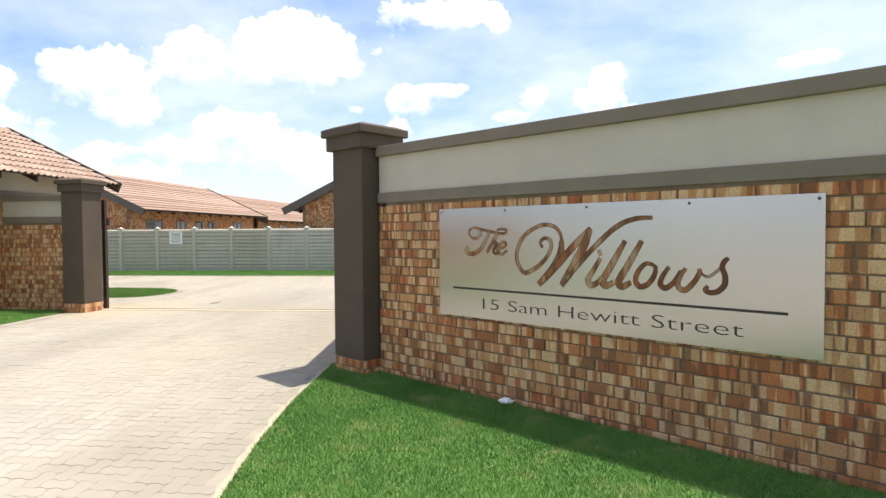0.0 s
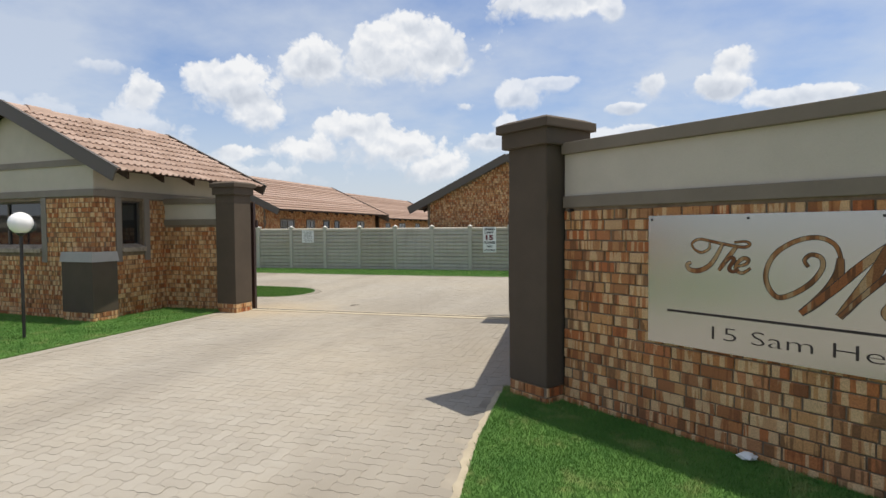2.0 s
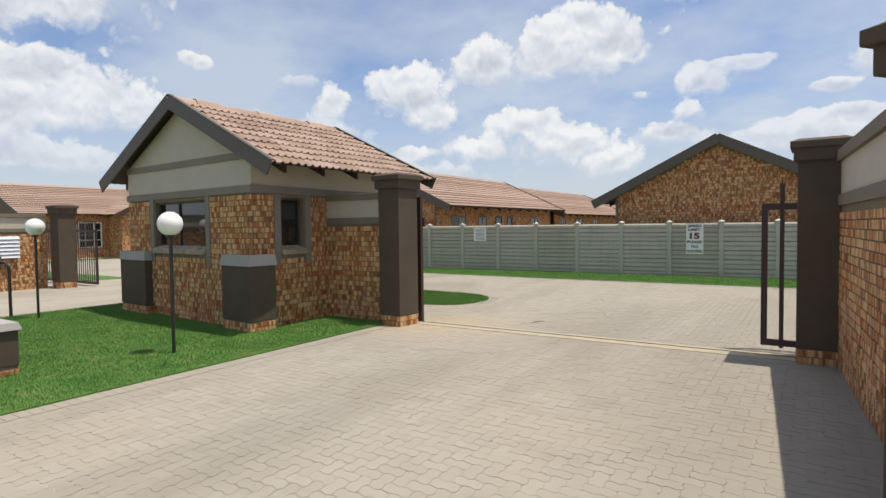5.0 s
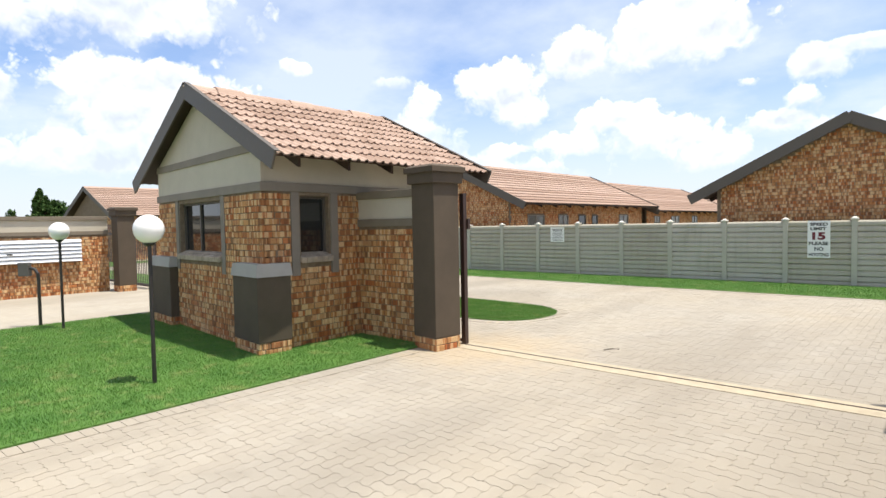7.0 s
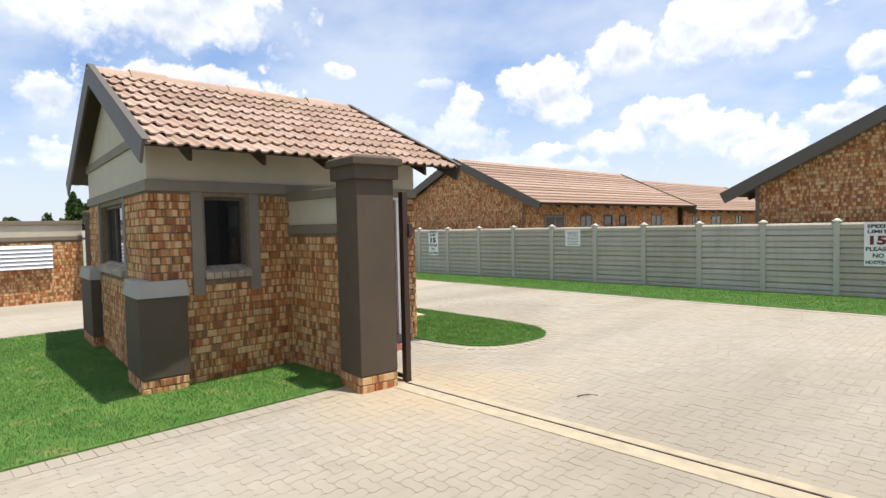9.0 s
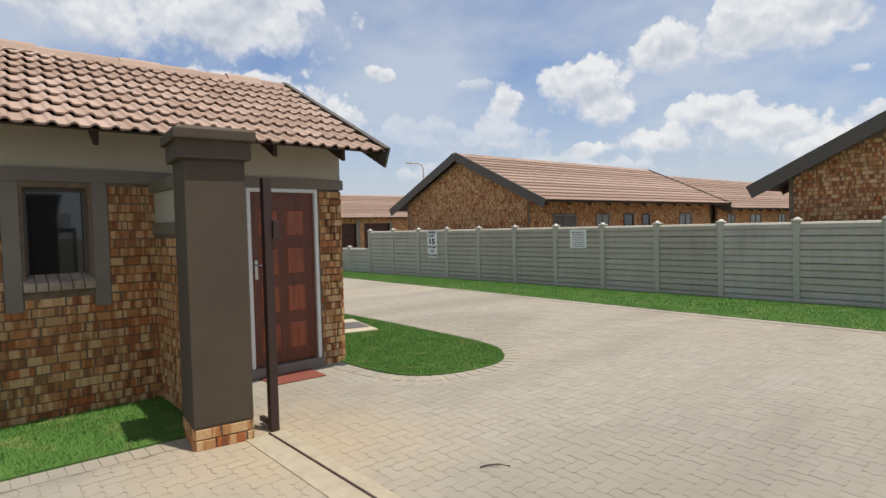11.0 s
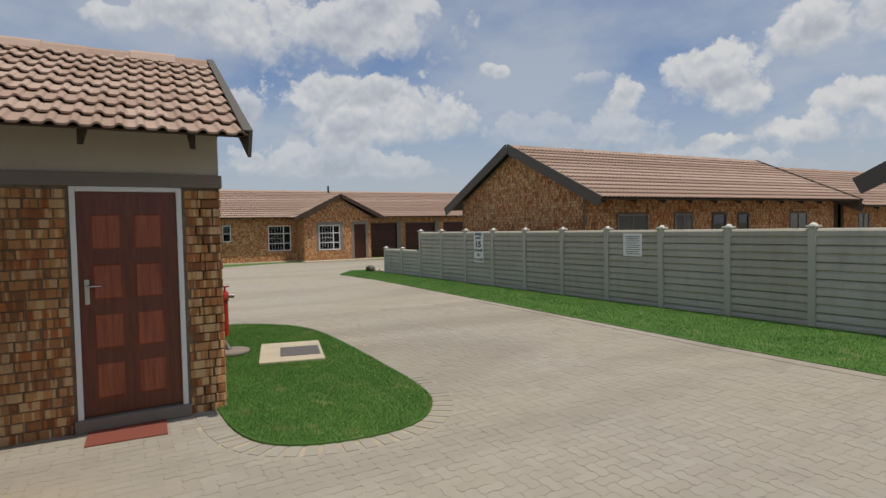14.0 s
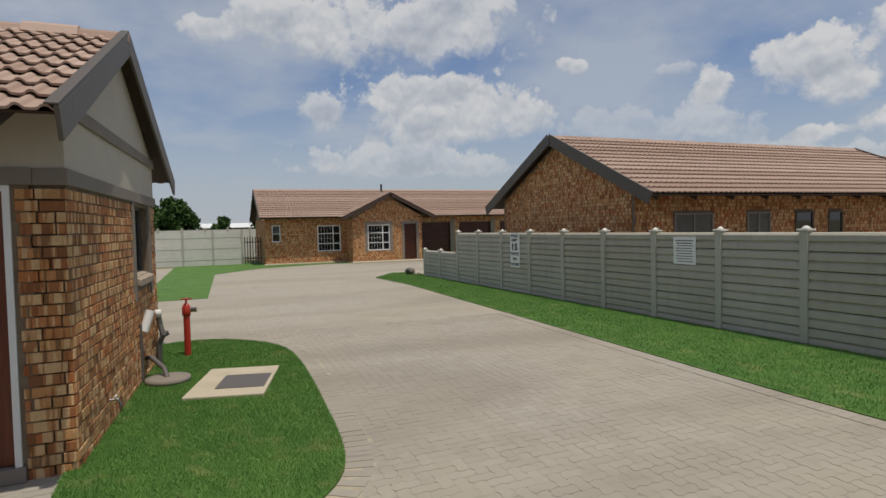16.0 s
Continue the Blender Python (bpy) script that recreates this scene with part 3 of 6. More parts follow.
LAWN_L = [(-7.4, -3.0), (-7.4, 10.2), (-7.7, 10.5), (-12.5, 10.5), (-14.0, 9.6), (-14.1, 8.5), (-13.95, -3.0)]
STRIP = [(-24.3, 19.0), (-21.2, 19.25), (-14.0, 19.1), (-8.0, 18.95), (4.0, 19.1), (4.0, 22.0), (-26.0, 20.95), (-26.2, 20.2)]
LAWN_F = [(-20.7, 11.6), (-20.75, 13.35), (-30.2, 13.55), (-33.0, 15.5), (-34.4, 19.0), (-33.2, 26.0), (-33.6, 30.0), (-40.0, 30.0), (-40.0, 11.6)]
LAWNS = [("lawn_east", LAWN_A, 0.03), ("lawn_middle", LAWN_L, 0.02), ("lawn_island", ISLAND, 0.02), ("lawn_strip", STRIP, 0.015), ("lawn_far", LAWN_F, 0.01)]
PAVED = (-14.4, -0.7, -1.0, 19.4)


def make_ground():
    bm = bmesh.new()
    bmesh.ops.create_grid(bm, x_segments=2, y_segments=2, size=900)
    bmesh.ops.translate(bm, vec=(0, 0, -0.1), verts=bm.verts)
    tagged(mesh_ob("ground", bm, EARTH), "flat dry veld ground reaching the horizon", kind="structure")
    x0, x1, y0, y1 = PAVED
    polygon_sheet("pavement", [(x0, y0), (x1, y0), (x1, y1), (x0, y1)], -0.002, SAND, "sand bed under interlocking concrete pavers", thick=0.08)
    for pts in ([(-36.5, y0 - 30), (x0, y0 - 30), (x0, 40.0), (-36.5, 40.0)], [(x0, y1), (12.0, y1), (12.0, 40.0), (x0, 40.0)], [(x0, y0 - 30), (12.0, y0 - 30), (12.0, y0), (x0, y0)], [(x1, y0), (12.0, y0), (12.0, y1), (x1, y1)]):
        polygon_sheet("road", pts, 0.0, FARPAVE, "pale grey concrete block paving", thick=0.09)
    for name, pts, z in LAWNS:
        loop = smooth_loop(pts, 2) if name == "lawn_island" else pts
        polygon_sheet(name, loop, z, LAWN, "short green lawn", thick=0.1)
        if name == "lawn_island":
            ring = []
            for (ax, ay), (bx, by) in zip(loop, loop[1:] + loop[:1]):
                out = Vector((ay - by, bx - ax, 0)).normalized() * 0.26
                if inside_poly((ax + bx) / 2 + out.x * 0.1, (ay + by) / 2 + out.y * 0.1, loop):
                    out = -out
                ring.append(((ax + bx) / 2 + out.x, (ay + by) / 2 + out.y))
            polygon_sheet("mortar_bed", ring, -0.001, STRIPM, "sandy mortar round the lawn island", thick=0.02)


make_ground()


# ---- boundary walls and piers ----
def pier(name, m, height, size=0.45, cap=0.6, label="dark brown plastered gate pier on a face brick plinth", group="gate piers"):
    t = thing(name, label, "gate pier", m, group)
    h, c = size / 2, cap / 2
    part("shaft", box(-h, h, -h, h, 0.17, height - 0.24, 0.012), DARKP, t)
    mid = (h + c) / 2 + 0.005
    bm = box(-mid, mid, -mid, mid, height - 0.25, height - 0.1, 0.012)
    part("cap_lower", bm, DARKP, t)
    bm = bmesh.new()
    lv = [(-c, -c, height - 0.1), (c, -c, height - 0.1), (c, c, height - 0.1), (-c, c, height - 0.1)]
    box(-c, c, -c, c, height - 0.11, height - 0.03, 0.01, bm)
    part("cap", bm, DARKP, t)
    bm = bmesh.new()
    q = c - 0.04
    lo = [bm.verts.new((x * (c - 0.01), y * (c - 0.01), height - 0.032)) for x, y in ((-1, -1), (1, -1), (1, 1), (-1, 1))]
    hi = [bm.verts.new((x * (c - 0.08), y * (c - 0.08), height)) for x, y in ((-1, -1), (1, -1), (1, 1), (-1, 1))]
    bm.faces.new(hi)
    bm.faces.new(lo[::-1])
    for i in range(4):
        bm.faces.new((lo[i], lo[(i + 1) % 4], hi[(i + 1) % 4], hi[i]))
    part("cap_top", bm, DARKP, t)
    g = h - 0.012
    part("plinth", box(-g, g, -g, g, -0.03, 0.17), MORTAR, t, "mortar core of the plinth")
    for i, (sx, sy) in enumerate(((0, -1), (1, 0), (0, 1), (-1, 0))):
        fm = pose(0, 0, 0, 0, 0, 90 * i) @ frame_matrix(-g, -g, 1, 0)
        items = lay_bricks(fm, 2 * g, 0.0, 0.17, spans_of([]), seed=i + int(height * 10))
        piece_job("brick", items, brick_mesh, BRICK, t, nearest=40, point=m.translation)
    return t


ANG = math.degrees(math.atan2(WU.y, WU.x))
pier("gate_pier", pose(-0.85, 6.19, 0, 0, 0, ANG), 2.52, size=0.47, cap=0.64)
pier("gate_pier", pose(-7.22, 10.4, 0, 0, 0, -6), 2.47)
pier("gate_pier", pose(-1.4, 10.68, 0), 2.54)
pier("gate_pier", pose(-19.25, 10.7, 0), 2.33)


def boundary_wall(name, m, length, label, seed, near=0, brick_top=1.75, band=0.11, cream=0.31, point=(0, 0, 1), both=False, holes=()):
    """Local x along the wall, y out of its face."""
    t = thing(name, label, "wall", m, kind="structure")
    part("wall_core", box(0, length, -0.22, 0, -0.05, brick_top), MORTAR, t)
    z = brick_top
    part("lower_band", box(-0.002, length + 0.002, -0.25, 0.03, z, z + band, 0.006), BAND, t)
    part("plaster_panel", box(0, length, -0.225, 0.005, z + band, z + band + cream), CREAM, t)
    part("coping", box(-0.003, length + 0.003, -0.27, 0.05, z + band + cream, z + 2 * band + cream, 0.008), BAND, t)
    piece_job("brick", lay_bricks(Matrix(), length, 0.0, brick_top, spans_of(list(holes)), seed), brick_mesh, BRICK, t, near, point)
    return t


WALL_A = frame_matrix(WA[0], WA[1], WU.x, WU.y)
boundary_wall("wall_east", WALL_A, 4.9, "face brick boundary wall with a cream panel and grey coping", 11, 300, brick_top=1.73, band=0.1, cream=0.36, point=(1.2, 4.6, 1.2))
boundary_wall("wall_lane", frame_matrix(-1.22, 10.5, 0.32, -4.05), 4.05, "face brick boundary wall beside the paved gateway", 12, 120, brick_top=1.78, band=0.12, cream=0.36, point=(-1.1, 8.5, 1.2))
boundary_wall("wall_low", frame_matrix(-8.86, 10.38, 1, 0), 1.42, "short face brick wall between guardhouse and gate pier", 13, 120, brick_top=1.66, cream=0.3, point=(-8.2, 10.3, 1))
boundary_wall("wall_west", frame_matrix(-19.7, -2.0, 0.0, 1), 12.45, "face brick boundary wall beyond the exit lane", 14, 0, brick_top=1.58, band=0.1, cream=0.3)
boundary_wall("wall_gate", frame_matrix(-1.15, 10.75, 1, 0), 7.0, "face brick boundary wall behind the sliding gate", 15)


# ---- the guardhouse ----
GX1, GY0 = -8.74, 8.7
C_SW, C_SE, C_NE, C_NW = (-12.92, 9.11), (-8.74, 8.7), (-8.87, 12.55), (-12.92, 12.78)
GRX, GRZ, GEZ = -10.81, 3.84, 2.53
GE0, GE1 = -13.66, -8.06


def ceiling_z(x):
    """Underside of the roof over the guardhouse."""
    s = (GRZ - GEZ) / abs(GRX - (GE0 if x < GRX else GE1))
    return GRZ - 0.09 - s * abs(x - GRX)


def side_of(a, b):
    """Frame of an outer wall from corner a to corner b, and its length."""
    return frame_matrix(a[0], a[1], b[0] - a[0], b[1] - a[1]), math.hypot(b[0] - a[0], b[1] - a[1])


def window_unit(name, m, width, height, panes, parent=None, mat_frame=BARGE, mat_glass=DARK, group="", label="", bars=0.035, rails=()):
    """A framed window; local x across, z up from the sill, y out."""
    t = thing(name, label, "window", m, group, "structure") if parent is None else None
    if t is None:
        t = tagged(new(name), label)
        t.parent = parent
        t.matrix_local = m
    b = bmesh.new()
    box(0, width, -0.03, 0.03, 0, bars, 0, b)
    box(0, width, -0.03, 0.03, height - bars, height, 0, b)
    box(0, bars, -0.03, 0.03, bars, height - bars, 0, b)
    box(width - bars, width, -0.03, 0.03, bars, height - bars, 0, b)
    for f in panes[1:-1]:
        box(width * f - bars * 0.45, width * f + bars * 0.45, -0.028, 0.028, bars, height - bars, 0, b)
    for f in rails:
        box(bars, width - bars, -0.026, 0.026, height * f - bars * 0.35, height * f + bars * 0.35, 0, b)
    part("window_frame", b, mat_frame, t)
    for f, g in zip(panes, panes[1:]):
        part("pane", box(width * f + bars * 0.5, width * g - bars * 0.5, -0.006, 0.0, bars * 0.8, height - bars * 0.8), mat_glass, t)
    return t


def wall_mesh(length, thick, z0, z1, openings):
    bm = bmesh.new()
    for a, b, lo, hi in cells(length, z0, z1, openings):
        box(a, b, -thick, 0, lo, hi, 0, bm)
    return bm


def guardhouse():
    t = thing("guardhouse", "face brick guardhouse with cream gables and a terracotta tiled roof", "building", pose(GX1, GY0, 0))
    inv = pose(GX1, GY0, 0).inverted()
    south, east, north, west = side_of(C_SW, C_SE), side_of(C_SE, C_NE), side_of(C_NE, C_NW), side_of(C_NW, C_SW)
    # Outward frames: south, east, north, west; the opening lists are (start, end, low, high).
    faces = {
        "wall_south": (*south, [(1.08, 2.84, 1.28, 2.1)]),
        "wall_east": (*east, [(0.6, 1.1, 1.26, 2.11), (2.64, 3.5, 0.1, 2.15)]),
        "wall_north": (*north, [(2.6, 3.5, 1.28, 2.12)]),
        "wall_west": (*west, [(1.4, 2.2, 1.28, 2.1)]),
    }
    walls = {}
    for i, (name, (m, length, holes)) in enumerate(faces.items()):
        w = new(name)
        w.parent = t
        w.matrix_local = inv @ m
        walls[name] = w
        bm = bmesh.new()
        for a, b, lo, hi in cells(length, -0.05, 2.16, holes):
            a2, b2 = (max(a, 0.222), min(b, length - 0.222)) if i % 2 else (max(a, 0.02), min(b, length - 0.02))
            if b2 > a2:
                box(a2, b2, -0.22, 0, lo, hi, 0, bm)
        bmesh.ops.remove_doubles(bm, verts=bm.verts, dist=0.0005)
        part("brickwork", bm, MORTAR, w)
        frames = [(o[0] - 0.16, o[1] + 0.16, 1.0, 2.16) if o[2] > 1 else (o[0] - 0.04, o[1] + 0.04, 0, 2.16) for o in holes]
        clip = [(a, b, lo, hi) if lo == 0 else (a + 0.16, b - 0.16, 1.14, hi) for a, b, lo, hi in frames] + [(a, a + 0.14, lo, hi) for a, b, lo, hi in frames if lo] + [(b - 0.14, b, lo, hi) for a, b, lo, hi in frames if lo]
        items = lay_bricks(Matrix(), length, 0.0, 2.16, spans_of(clip), seed=30 + i)
        piece_job("brick", items, brick_mesh, BRICK, w, (150, 230, 120, 0)[i], (GX1, GY0 + (3 if i == 2 else 1), 1))
        out = 0.03
        e = 0.03
        part("band", box(-e, length + e, -0.2, out, 2.16, 2.28, 0.005) if i % 2 == 0 else box(0.2, length - 0.2, -0.2, out + 0.001, 2.161, 2.279, 0.003), FRAMEP, w)
        part("plaster", box(0, length, -0.04, 0.004, 2.28, 2.62) if i % 2 == 0 else box(0.03, length - 0.03, -0.2, 0.003, 2.28, 2.74), CREAM, w)
        for a, b, lo, hi in frames:
            if lo:
                part("plaster_surround", box(a, a + 0.13, -0.1, 0.022, lo, 2.16, 0.004), FRAMEP, w)
                part("plaster_surround", box(b - 0.13, b, -0.1, 0.022, lo, 2.16, 0.004), FRAMEP, w)
                n = int((b - a - 0.26) / 0.085)
                step = (b - a - 0.26) / n
                bm = bmesh.new()
                for j in range(n):
                    box(a + 0.13 + j * step + 0.004, a + 0.13 + (j + 1) * step - 0.004, -0.14, 0.06, 0, 0.075, 0.005, bm)
                for v in bm.verts:
                    v.co.z += 1.2 - v.co.y * 0.45 - 0.0
                part("brick_sill", bm, SILLBRICK, w, "sloping sill of bricks on edge")
    # gables
    for i in range(2):
        m, W = south if i == 0 else north
        w = walls["wall_south" if i == 0 else "wall_north"]
        x0, run = m.translation.x, m[0][0]
        mid = (GRX - x0) / run
        zw, ze = ceiling_z(x0), ceiling_z(x0 + run * W)
        pts = [(0, 2.62), (W, 2.62), (W, ze), (mid, ceiling_z(GRX)), (0, zw)]
        part("gable", prism(pts, -0.04, 0.004), CREAM, w)
        b0, b1 = 2.69, 2.8
        top = ceiling_z(GRX)
        lo0, lo1 = max(0, mid * (b0 - zw) / (top - zw)), min(W, W - (W - mid) * (b0 - ze) / (top - ze))
        hi0, hi1 = max(0, mid * (b1 - zw) / (top - zw)), min(W, W - (W - mid) * (b1 - ze) / (top - ze))
        part("gable_band", prism([(lo0, b0), (lo1, b0), (hi1, b1), (hi0, b1)], -0.05, 0.03), FRAMEP, w)
    # windows and door
    window_unit("window", inv @ south[0] @ pose(1.08, -0.1, 1.28), 1.76, 0.82, (0, 0.42, 1), t, label="wide dark framed window of the guardhouse", rails=())
    window_unit("window", inv @ east[0] @ pose(0.6, -0.1, 1.26), 0.5, 0.85, (0, 1), t, label="narrow dark framed window of the guardhouse")
    window_unit("window", inv @ north[0] @ pose(2.6, -0.1, 1.28), 0.9, 0.84, (0, 0.5, 1), t, label="dark framed window of the guardhouse")
    window_unit("window", inv @ west[0] @ pose(1.4, -0.1, 1.28), 0.8, 0.82, (0, 1), t, label="dark framed window of the guardhouse")
    d = new("door")
    d.parent = t
    d.matrix_local = inv @ east[0] @ pose(2.64, 0, 0)
    tagged(d, "closed reddish brown panelled wooden door in a white frame")
    b = box(-0.015, 0.03, -0.1, 0.025, 0.11, 2.158, 0.004)
    box(0.83, 0.875, -0.1, 0.025, 0.11, 2.158, 0.004, b)
    box(0.03, 0.83, -0.1, 0.025, 2.115, 2.158, 0.004, b)
    part("door_frame", b, WHITE, d, "white painted door frame")
    part("door_leaf", box(0.033, 0.827, -0.06, -0.02, 0.12, 2.112), DOORW, d)
    for r in range(4):
        for c in range(2):
            x, z = 0.125 + c * 0.335, 0.26 + r * 0.445
            bm = box(x, x + 0.25, -0.03, -0.012, z, z + 0.33, 0.0)
            top = [v for v in bm.verts if v.co.y > -0.02]
            bmesh.ops.scale(bm, vec=(0.8, 1, 0.86), verts=top, space=Matrix.Translation((-(x + 0.125), 0, -(z + 0.165))))
            part("panel", bm, DOORP, d)
    hd = part("door_handle", box(0.07, 0.11, -0.02, -0.012, 1.12, 1.34, 0.003), STEEL, d, "brushed steel lever handle on a plate")
    part("lever", tube([(0.09, -0.012, 1.28), (0.09, 0.03, 1.28), (0.1, 0.038, 1.28), (0.2, 0.038, 1.28)], 0.008), STEEL, hd)
    part("door_step", box(2.6, 3.54, -0.2, 0.06, 0.0, 0.11, 0.01), FRAMEP, walls["wall_east"], "grey painted door step")
    # corner buttresses
    for x0, x1 in ((3.55, 4.31), (-0.12, 0.92)):
        bt = new("buttress")
        bt.parent = t
        bt.matrix_local = inv @ south[0] @ pose((x0 + x1) / 2, -0.09, 0, 0, 0, 180)
        tagged(bt, "dark plastered corner buttress with a pale sloping cap")
        w = (x1 - x0) / 2
        part("buttress_body", box(-w, w, -0.24, 0.24, 0.17, 1.04, 0.01), DARKP, bt)
        part("buttress_core", box(-w + 0.015, w - 0.015, -0.225, 0.225, -0.03, 0.17), MORTAR, bt)
        bm = box(-w - 0.02, w + 0.02, -0.26, 0.26, 1.03, 1.2, 0.0)
        for v in bm.verts:
            if v.co.z > 1.1:
                v.co.x *= 0.96
                v.co.y *= 0.9
        part("buttress_cap", bm, CAPG, bt, "pale grey sloping plaster cap")
        for i, (a, l) in enumerate(((0, 2 * w - 0.03), (90, 0.45), (-90, 0.45))):
            fm = pose(0, 0, 0, 0, 0, a) @ frame_matrix(-l / 2, -(0.225 if a == 0 else w - 0.015), 1, 0)
            piece_job("brick", lay_bricks(fm, l, 0.0, 0.17, spans_of([]), seed=50 + i), brick_mesh, BRICK, bt, 30, (GX1, GY0, 0))
    # floor and ceiling inside
    ring = [(x - GX1, y - GY0) for x, y in ((C_SW[0] + 0.22, C_SW[1] + 0.22), (C_SE[0] - 0.22, C_SE[1] + 0.22), (C_NE[0] - 0.22, C_NE[1] - 0.22), (C_NW[0] + 0.22, C_NW[1] - 0.22))]
    part("floor_slab", prism(ring, 0.0, 0.08, axis="z"), INSIDE, t)
    part("ceiling", prism(ring, 2.5, 2.53, axis="z"), INSIDE, t)
    return t


TILE_MESH = {}


def tile_mesh(key="tile"):
    """A double roman tile, local x across the slope, y up the slope."""
    if key not in TILE_MESH:
        bm = bmesh.new()
        n, wide, long = 16, 0.302, 0.39
        rows = []
        for y, lift in ((0.0, 0.038), (long, 0.0)):
            row = []
            for i in range(n + 1):
                x = wide * i / n
                f = (x / wide * 2) % 1.0
                roll = 0.029 * max(0.0, math.sin(math.pi * min(1.0, max(0.0, (f - 0.36) / 0.52)))) ** 0.75
                row.append(bm.verts.new((x - wide / 2, y, lift + roll)))
            rows.append(row)
        under = [bm.verts.new((v.co.x, 0.0, v.co.z - 0.018)) for v in rows[0]]
        for i in range(n):
            bm.faces.new((rows[0][i], rows[0][i + 1], rows[1][i + 1], rows[1][i]))
            bm.faces.new((under[i], under[i + 1], rows[0][i + 1], rows[0][i]))
        me = bpy.data.meshes.new("roof_tile")
        bm.to_mesh(me)
        bm.free()
        me.materials.append(TILE)
        TILE_MESH[key] = me
    return TILE_MESH[key]


def strip_mesh(length, pitch=0.151):
    key = ("strip", round(length, 2))
    if key not in TILE_MESH:
        bm = bmesh.new()
        n = int(length / pitch * 6)
        a, b, c = [], [], []
        for i in range(n + 1):
            x = length * i / n
            f = (x / pitch) % 1.0
            roll = 0.028 * max(0.0, math.sin(math.pi * min(1.0, max(0.0, (f - 0.28) / 0.62))))
            a.append(bm.verts.new((x, 0, 0.05 + roll)))
            b.append(bm.verts.new((x, 0.37, roll)))
            c.append(bm.verts.new((x, 0, 0.024 + roll)))
        for i in range(n):
            bm.faces.new((a[i], a[i + 1], b[i + 1], b[i]))
            bm.faces.new((c[i], c[i + 1], a[i + 1], a[i]))
        me = bpy.data.meshes.new("roof_tile_course")
        bm.to_mesh(me)
        bm.free()
        me.materials.append(TILE)
        TILE_MESH[key] = me
    return TILE_MESH[key]


def slope_frame(eave, along, ridge_dir, rise_vec):
    """Local x along the eave, y up the slope, z off it."""
    x = Vector(along).normalized()
    y = Vector(rise_vec).normalized()
    z = x.cross(y)
    return Matrix(((x.x, y.x, z.x, eave[0]), (x.y, y.y, z.y, eave[1]), (x.z, y.z, z.z, eave[2]), (0, 0, 0, 1)))


def guard_roof(t):
    inv = pose(GX1, GY0, 0).inverted()
    roof = new("roof")
    roof.parent = t
    roof.matrix_local = inv
    tagged(roof, "terracotta double roman tile roof with dark barge boards")
    items = []
    ends = {1: ((GE1, 8.47), (GRX, 8.7), (GE1, 12.69), (GRX, 12.78)), -1: ((GE0, 13.0), (GRX, 12.78), (GE0, 8.98), (GRX, 8.7))}
    for side in (1, -1):
        (ax, ay), (bx, by), (cx, cy), (dx, dy) = ends[side]
        slope = math.hypot(ax - bx, GRZ - GEZ)
        long = 4.2
        m = slope_frame((ax, ay, GEZ), (0, side, 0), None, (bx - ax, 0, GRZ - GEZ))
        turn, off = m.to_3x3().to_4x4(), m.col[2].to_3d()

        def spot(a, v, n):
            """A place on the slope: along the eave, up it and off it; the verges are not quite square to the ridge."""
            a, v = a / long, v / slope
            x = (ax + (bx - ax) * v) * (1 - a) + (cx + (dx - cx) * v) * a
            y = (ay + (by - ay) * v) * (1 - a) + (cy + (dy - cy) * v) * a
            return Vector((x, y, GEZ + (GRZ - GEZ) * v)) + off * n

        def lay(bm):
            for vert in bm.verts:
                vert.co = spot(*vert.co)
            return bm
        cols, rows = 14, 9
        pitch_x, pitch_y = long / cols, (slope - 0.02) / rows
        for r in range(rows):
            for c in range(cols):
                rnd = random.Random(r * 50 + c + side)
                at = spot((c + 0.5) * pitch_x, r * pitch_y, 0.004 + rnd.uniform(0, 0.005))
                items.append((Matrix.Translation(at) @ turn @ pose(0, 0, 0, 0, rnd.uniform(-0.6, 0.6), rnd.uniform(-0.7, 0.7)), "tile"))
        part("roof_underlay", lay(box(0.02, long - 0.02, 0.12, slope - 0.01, -0.03, -0.012)), TIMBER, roof)
        # rafter ends under the eave, cut upright
        for k in range(5):
            yy = 0.5 + k * 0.82
            part("rafter", lay(prism([(0.24, -0.031), (0.95, -0.031), (0.95, -0.17), (0.17, -0.17)], yy - 0.022, yy + 0.022, axis="x")), TIMBER, roof)
        for yy, d in ((0.0, -1), (long, 1)):
            lo, hi = min(yy, yy + d * 0.03), max(yy, yy + d * 0.03)
            part("barge_board", lay(box(lo, hi, -0.05, slope, -0.15, 0.077, 0.004)), BARGE, roof)
            lo, hi = (lo, 0.05) if d < 0 else (long - 0.05, hi)
            part("barge_capping", lay(box(lo, hi, -0.05, slope + 0.02, 0.078, 0.092, 0.004)), BARGE, roof)
    piece_job("roof_tile", items, tile_mesh, TILE, roof, 300, (-8, 10, 3))
    k = 9
    y0, y1 = 8.69, 12.8
    for j in range(k):
        a, b = y0 + 0.02 + j * (y1 - y0 - 0.04) / k, y0 + 0.02 + (j + 1) * (y1 - y0 - 0.04) / k + 0.03
        lift, skew = 0.016 * (j % 3 == 1) + 0.006 * (j % 2), 0.006 * ((j * 5) % 3 - 1)
        pts = [(GRX - 0.15, GRZ - 0.055), (GRX - 0.09, GRZ + 0.035), (GRX - 0.035, GRZ + 0.07), (GRX + 0.035, GRZ + 0.07), (GRX + 0.09, GRZ + 0.035), (GRX + 0.15, GRZ - 0.055), (GRX, GRZ - 0.06)]
        part("ridge_tile", prism([(p + skew, z + lift) for p, z in pts], a, b), TILE, roof)


gh = guardhouse()
guard_roof(gh)


# ---- the precast fence ----
FN = Vector((1.4485, 0.052, 0))


